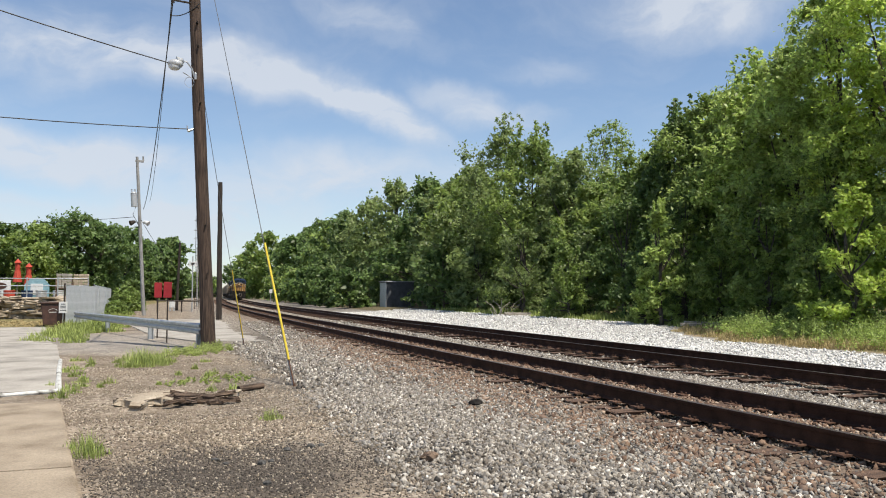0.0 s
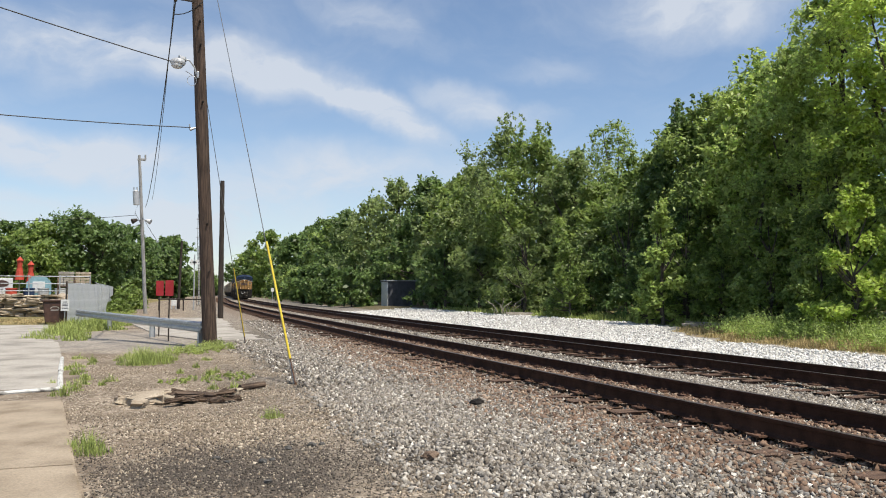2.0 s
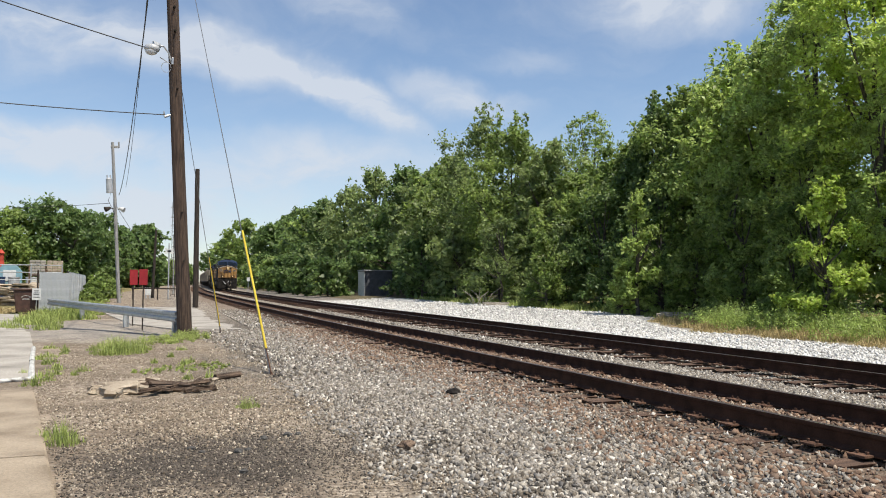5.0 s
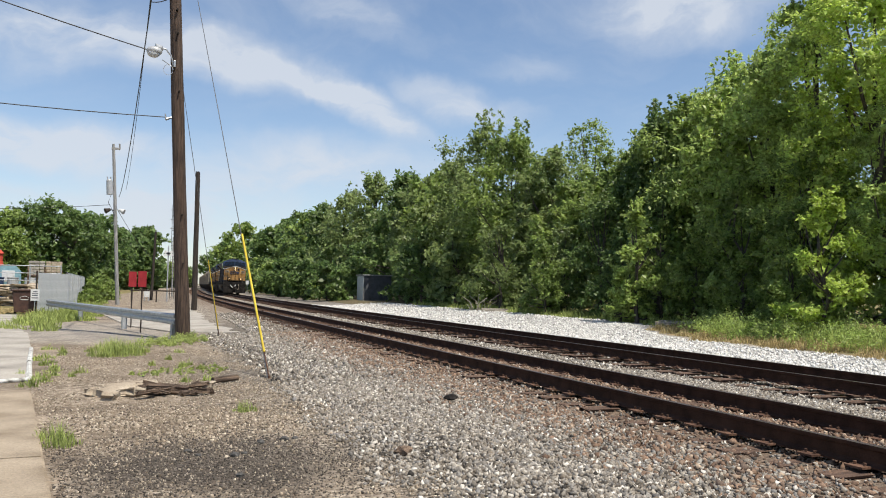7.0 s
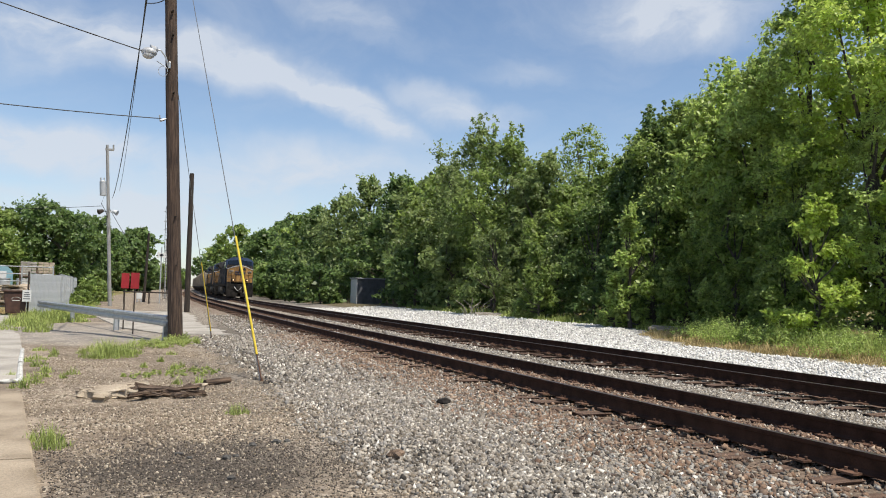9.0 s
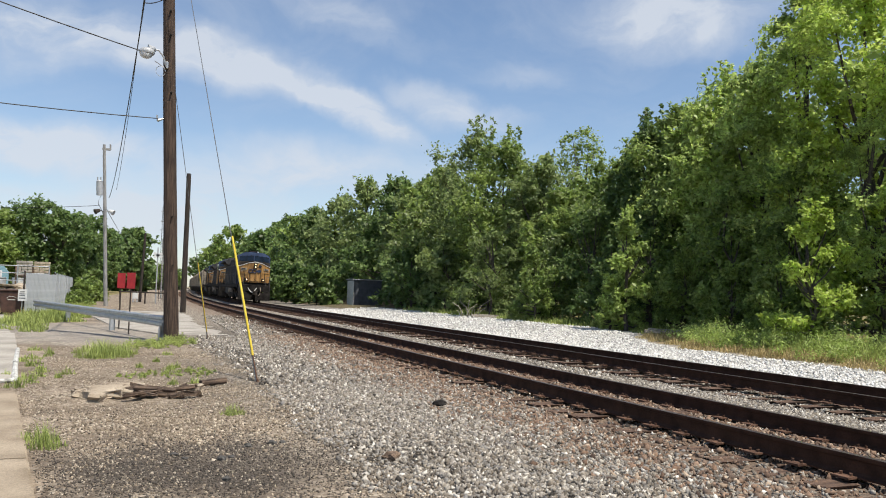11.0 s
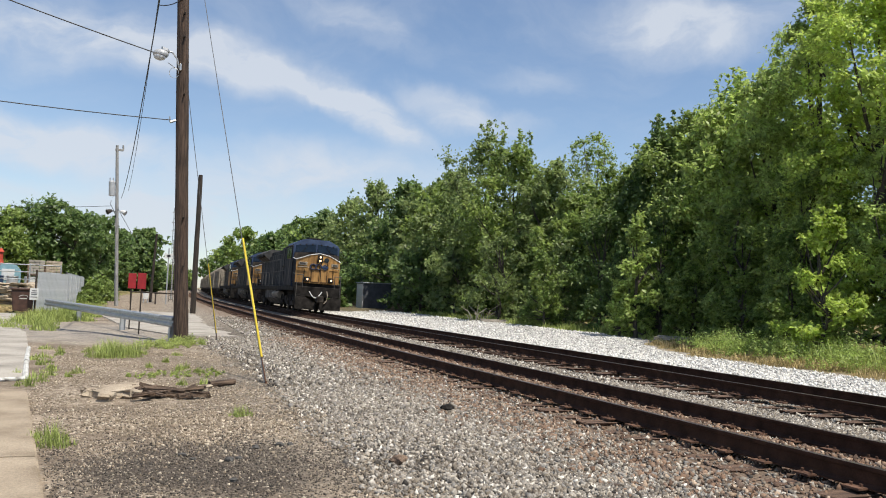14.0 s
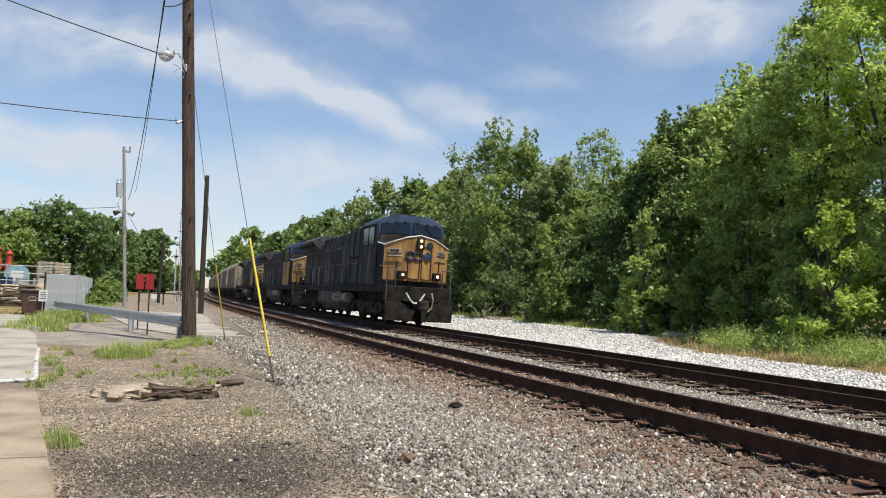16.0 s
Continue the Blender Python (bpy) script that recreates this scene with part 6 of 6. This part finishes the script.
            box(bm, sx * 1.53 - 0.02, sx * 1.53 + 0.02, y0, y1, 3.40, 4.14, 0.01)
            part("side_window", bm, "glass", cab)
        bm = bmesh.new()
        box(bm, sx * 1.524 - 0.012, sx * 1.524 + 0.012, -9.05, -6.22, 1.64, 3.30)
        part("cab_panel", bm, "blue" if lead else "gold", cab)
        bm = bmesh.new()
        box(bm, sx * 1.56 - 0.02, sx * 1.56 + 0.02, -8.8, -6.6, 4.22, 4.27)
        part("rain_gutter", bm, "tank", cab)
    bm = bmesh.new()
    box(bm, -0.4, 0.4, -7.9, -6.9, 4.78, 4.90, 0.04)
    for x in (-0.25, 0.0, 0.25):
        tube(bm, (x, -6.5, 4.86), (x, -6.95, 4.86), 0.03, 0.09, 10)
    part("roof_gear", bm, "black", cab)
    bm = bmesh.new()
    prism(bm, [(-1.48, 3.30), (1.48, 3.30), (1.44, 3.78), (0.1, 3.88), (-0.1, 3.88), (-1.44, 3.78)], -9.16, -9.0)
    part("windscreen_sill", bm, "truck", cab, "dusty brown sill under the windscreen")
    # hood
    bm = bmesh.new()
    box(bm, -0.98, 0.98, -6.2, 10.0, 1.62, 4.05, 0.05)
    part("hood", bm, "blue", t)
    bm = bmesh.new()
    prism(bm, [(-1.5, 4.15), (-1.5, 4.28), (-0.9, 4.62), (0.9, 4.62), (1.5, 4.28), (1.5, 4.15), (0.98, 3.7), (-0.98, 3.7)], 5.2, 9.9)
    part("radiator", bm, "grey", t)
    bm = bmesh.new()
    box(bm, -0.9, 0.9, -2.0, 5.0, 4.05, 4.35, 0.06)
    box(bm, -1.2, 1.2, -6.2, -2.6, 3.0, 4.40, 0.06)
    part("blower_housing", bm, "blue", t)
    bm = bmesh.new()
    tube(bm, (0, 0.6, 4.3), (0, 0.6, 4.62), 0.38, 0.32, 14)
    part("exhaust_stack", bm, "black", t)
    for y0, y1 in ((-6.0, -5.1), (-4.9, -4.0), (-3.8, -2.8)):
        for sx in (-1, 1):
            bm = bmesh.new()
            box(bm, sx * 1.21 - 0.02, sx * 1.21 + 0.02, y0, y1, 3.1, 4.25, 0.015)
            part("inverter_door", bm, "grey" if y0 < -5 else "blue", t)
            bm = bmesh.new()
            box(bm, sx * 1.0 - 0.02, sx * 1.0 + 0.02, y0, y1, 1.75, 2.92, 0.015)
            part("hood_door", bm, "grey", t)
    for sx in (-1, 1):
        for k in range(7):
            bm = bmesh.new()
            box(bm, sx * 1.35 - 0.2, sx * 1.35 + 0.02 * sx + 0.16, 5.4 + k * 0.62, 5.85 + k * 0.62, 3.98, 4.12, 0.01)
            part("radiator_louver", bm, "black", t)
    for i in range(12):
        y = -2.3 + i * 0.98
        for sx in (-1, 1):
            bm = bmesh.new()
            box(bm, sx * 0.99 - 0.02, sx * 0.99 + 0.02, y, y + 0.9, 1.75, 3.55, 0.015)
            part("hood_door", bm, "grey" if i % 4 == 1 else "blue", t)
    bm = bmesh.new()
    for sx in (-1, 1):
        box(bm, sx * 1.015 - 0.006, sx * 1.015 + 0.006, -2.2, 9.6, 3.58, 3.66)
    part("stripe", bm, "tank", t)
    # walkway rails
    for sx in (-1, 1):
        bm = bmesh.new()
        tube(bm, (sx * 1.46, -5.8, 2.65), (sx * 1.46, 10.4, 2.65), 0.02, 0.02, 6)
        for i in range(10):
            tube(bm, (sx * 1.46, -5.8 + i * 1.8, 1.6), (sx * 1.46, -5.8 + i * 1.8, 2.65), 0.018, 0.018, 6)
        part("handrail", bm, "tank", t)
        for y, d in ((-10.42, 1), (10.5, -1)):
            bm = bmesh.new()
            tube(bm, (sx * 1.40, y, 0.7), (sx * 1.40, y, 2.35), 0.022, 0.022, 6)
            tube(bm, (sx * 1.02, y, 1.55), (sx * 1.02, y, 2.35), 0.022, 0.022, 6)
            tube(bm, (sx * 1.40, y, 2.35), (sx * 1.02, y, 2.35), 0.022, 0.022, 6)
            tube(bm, (sx * 1.46, y + 0.05, 2.35), (sx * 1.50, y + d * 0.9, 2.45), 0.022, 0.022, 6)
            part("grab_iron", bm, "tank", t)
        for y in (-10.25, 10.3):
            for k in range(4):
                bm = bmesh.new()
                box(bm, sx * 1.25 - 0.22, sx * 1.25 + 0.22, y - 0.14, y + 0.14, 0.42 + k * 0.28, 0.46 + k * 0.28)
                part("step", bm, "truck", t)
    # ends: plow, coupler, hoses
    bm = bmesh.new()
    for sx in (-1, 1):
        prism(bm, [(sx * 0.12, 0.18), (sx * 1.45, 0.20), (sx * 1.48, 0.95), (sx * 0.95, 1.02), (sx * 0.35, 0.72), (sx * 0.12, 0.62)], -10.62, -10.5)
    box(bm, -1.48, 1.48, -10.42, -10.1, 0.98, 1.62, 0.03)
    box(bm, -1.44, 1.44, -10.15, -8.3, 1.6, 1.86, 0.02)
    part("plow", bm, "black", t, "dusty black steel snow plow")
    bm = bmesh.new()
    box(bm, -0.14, 0.14, -11.1, -10.3, 0.72, 1.0, 0.04)
    box(bm, -0.22, 0.22, -11.25, -11.0, 0.66, 1.06, 0.06)
    part("coupler", bm, "truck", t)
    bm = bmesh.new()
    rope(bm, [(-0.62 + 0.09 * i, -10.7, 1.34 - 0.42 * math.sin(math.pi * i / 9)) for i in range(10)], 0.035, 8)
    part("hose", bm, "white", t, "white looped air hose")
    bm = bmesh.new()
    rope(bm, [(0.52, -10.6, 1.38), (0.56, -10.72, 1.1), (0.5, -10.7, 0.75), (0.36, -10.7, 0.6)], 0.035, 8)
    part("hose", bm, "hopper", t, "pale hanging air hose")
    # below
    for y in LOCO_AXLES:
        bm = bmesh.new()
        box(bm, -0.62, 0.62, y - 0.75, y + 0.75, 0.22, 0.95, 0.05)
        part("traction_motor", bm, "black", t)
    bm = bmesh.new()
    prism(bm, [(-1.45, 1.32), (-1.45, 0.75), (-1.0, 0.35), (1.0, 0.35), (1.45, 0.75), (1.45, 1.32)], -2.6, 2.9)
    part("fuel_tank", bm, "tank", t)
    for sx in (-1, 1):
        bm = bmesh.new()
        for y in (-3.4, -2.9):
            tube(bm, (sx * 1.3, y - 0.4, 1.02), (sx * 1.3, y + 1.9, 1.02), 0.24, 0.24, 14)
        part("air_reservoir", bm, "hopper", t)
    side_truck(t, -8.5, -4.5, 0.53)
    side_truck(t, 4.5, 8.5, 0.53)
    wheels = []
    for y in LOCO_AXLES:
        w = new("wheelset", LOCO_WHEEL)
        w.parent = t
        wheels.append((w, y, 0.53))
    return t, wheels


def hopper():
    t = thing("hopper_car", "tan covered hopper car with ribbed sides", "freight car", group="hopper cars of the train")
    bm = bmesh.new()
    prism(bm, [(-1.5, 1.25), (-1.55, 2.4), (-1.55, 4.1), (-1.25, 4.45), (-0.5, 4.62), (0.5, 4.62), (1.25, 4.45), (1.55, 4.1), (1.55, 2.4), (1.5, 1.25)], -7.6, 7.6)
    bmesh.ops.bevel(bm, geom=list(bm.edges), offset=0.04, segments=1, affect="EDGES")
    part("body", bm, "hopper", t)
    for i in range(9):
        y = -7.5 + i * 1.875
        for sx in (-1, 1):
            bm = bmesh.new()
            box(bm, sx * 1.57 - 0.05, sx * 1.57 + 0.05, y - 0.07, y + 0.07, 1.3, 4.1)
            part("rib", bm, "hopper", t)
    bm = bmesh.new()
    for sx in (-1, 1):
        box(bm, sx * 1.5 - 0.1, sx * 1.5 + 0.1, -8.6, 8.6, 1.05, 1.32, 0.02)
    box(bm, -0.3, 0.3, -9.1, 9.1, 0.72, 1.1)
    part("sill", bm, "truck", t)
    for y in (-3.9, 0.0, 3.9):
        bm = bmesh.new()
        prism(bm, [(y - 1.7, 1.3), (y + 1.7, 1.3), (y + 0.45, 0.4), (y - 0.45, 0.4)], -1.3, 1.3, "x")
        part("hopper_outlet", bm, "truck", t)
    bm = bmesh.new()
    for sx in (-1, 1):
        for y in (-8.5, 8.5):
            tube(bm, (sx * 1.45, y, 1.2), (sx * 1.45, y, 4.1), 0.03, 0.03, 6)
            for k in range(8):
                tube(bm, (sx * 1.45, y, 1.4 + k * 0.36), (sx * 0.95, y, 1.4 + k * 0.36), 0.018, 0.018, 5)
            tube(bm, (sx * 0.95, y, 1.2), (sx * 0.95, y, 4.1), 0.03, 0.03, 6)
    part("ladder", bm, "truck", t)
    bm = bmesh.new()
    box(bm, -0.35, 0.35, -7.6, 7.6, 4.64, 4.72)
    for k in range(5):
        tube(bm, (0.7, -6 + k * 3, 4.55), (0.7, -6 + k * 3, 4.75), 0.3, 0.3, 12)
    part("roof_walk", bm, "galv", t)
    side_truck(t, -7.3, -5.5, 0.45)
    side_truck(t, 5.5, 7.3, 0.45)
    wheels = []
    for y in CAR_AXLES:
        w = new("wheelset", CAR_WHEEL)
        w.parent = t
        wheels.append((w, y, 0.45))
    return t, wheels


def copy_car(src):
    t = copy_thing(src[0], Matrix())
    radius = src[1][0][2]
    ws = [o for o in t.children if o.name.startswith("wheelset")]
    ys = [y for _, y, _ in src[1]]
    return t, [(w, y, radius) for w, y in zip(ws, ys)]


LEAD = locomotive(True)
SECOND = locomotive(False)
THIRD = copy_car(SECOND)
CARS = [hopper()]
for _ in range(9):
    CARS.append(copy_car(CARS[0]))
TRAIN = [(LEAD, 10.4), (SECOND, 32.8), (THIRD, 55.2)] + [(c, 75.5 + 18.4 * i) for i, c in enumerate(CARS)]

# metres from the nose to the point of the line beside the camera, at seconds
NOSE = [(0.0, 182.0), (2.0, 160.0), (4.0, 136.0), (7.0, 108.0), (8.0, 99.0), (9.0, 91.0), (11.5, 70.8), (13.0, 58.3), (14.5, 44.6), (16.0, 30.3)]
NOSE_FIT = np.polyfit([t for t, _ in NOSE], [s for _, s in NOSE], 3)


def nose_at(t):
    return float(np.polyval(NOSE_FIT, t))


def motions():
    mid = FAR_RAIL + GAUGE / 2
    z = (RAIL_TOP[2] + RAIL_TOP[3]) / 2
    for (ob, wheels), back in TRAIN:
        rows = []
        for i in range(33):
            x, y, h = on_line(nose_at(i / 2) + back, mid)
            rows.append((i / 2, pose(x, y, z, 0, 1.4, h)))
        walk(ob, rows)
        for w, wy, r in wheels:
            rows = []
            for i in range(241):
                t = i / 15
                rows.append((t, pose(0, wy, r, -math.degrees((nose_at(0) - nose_at(t)) / r) * -1)))
            walk(w, rows)


motions()
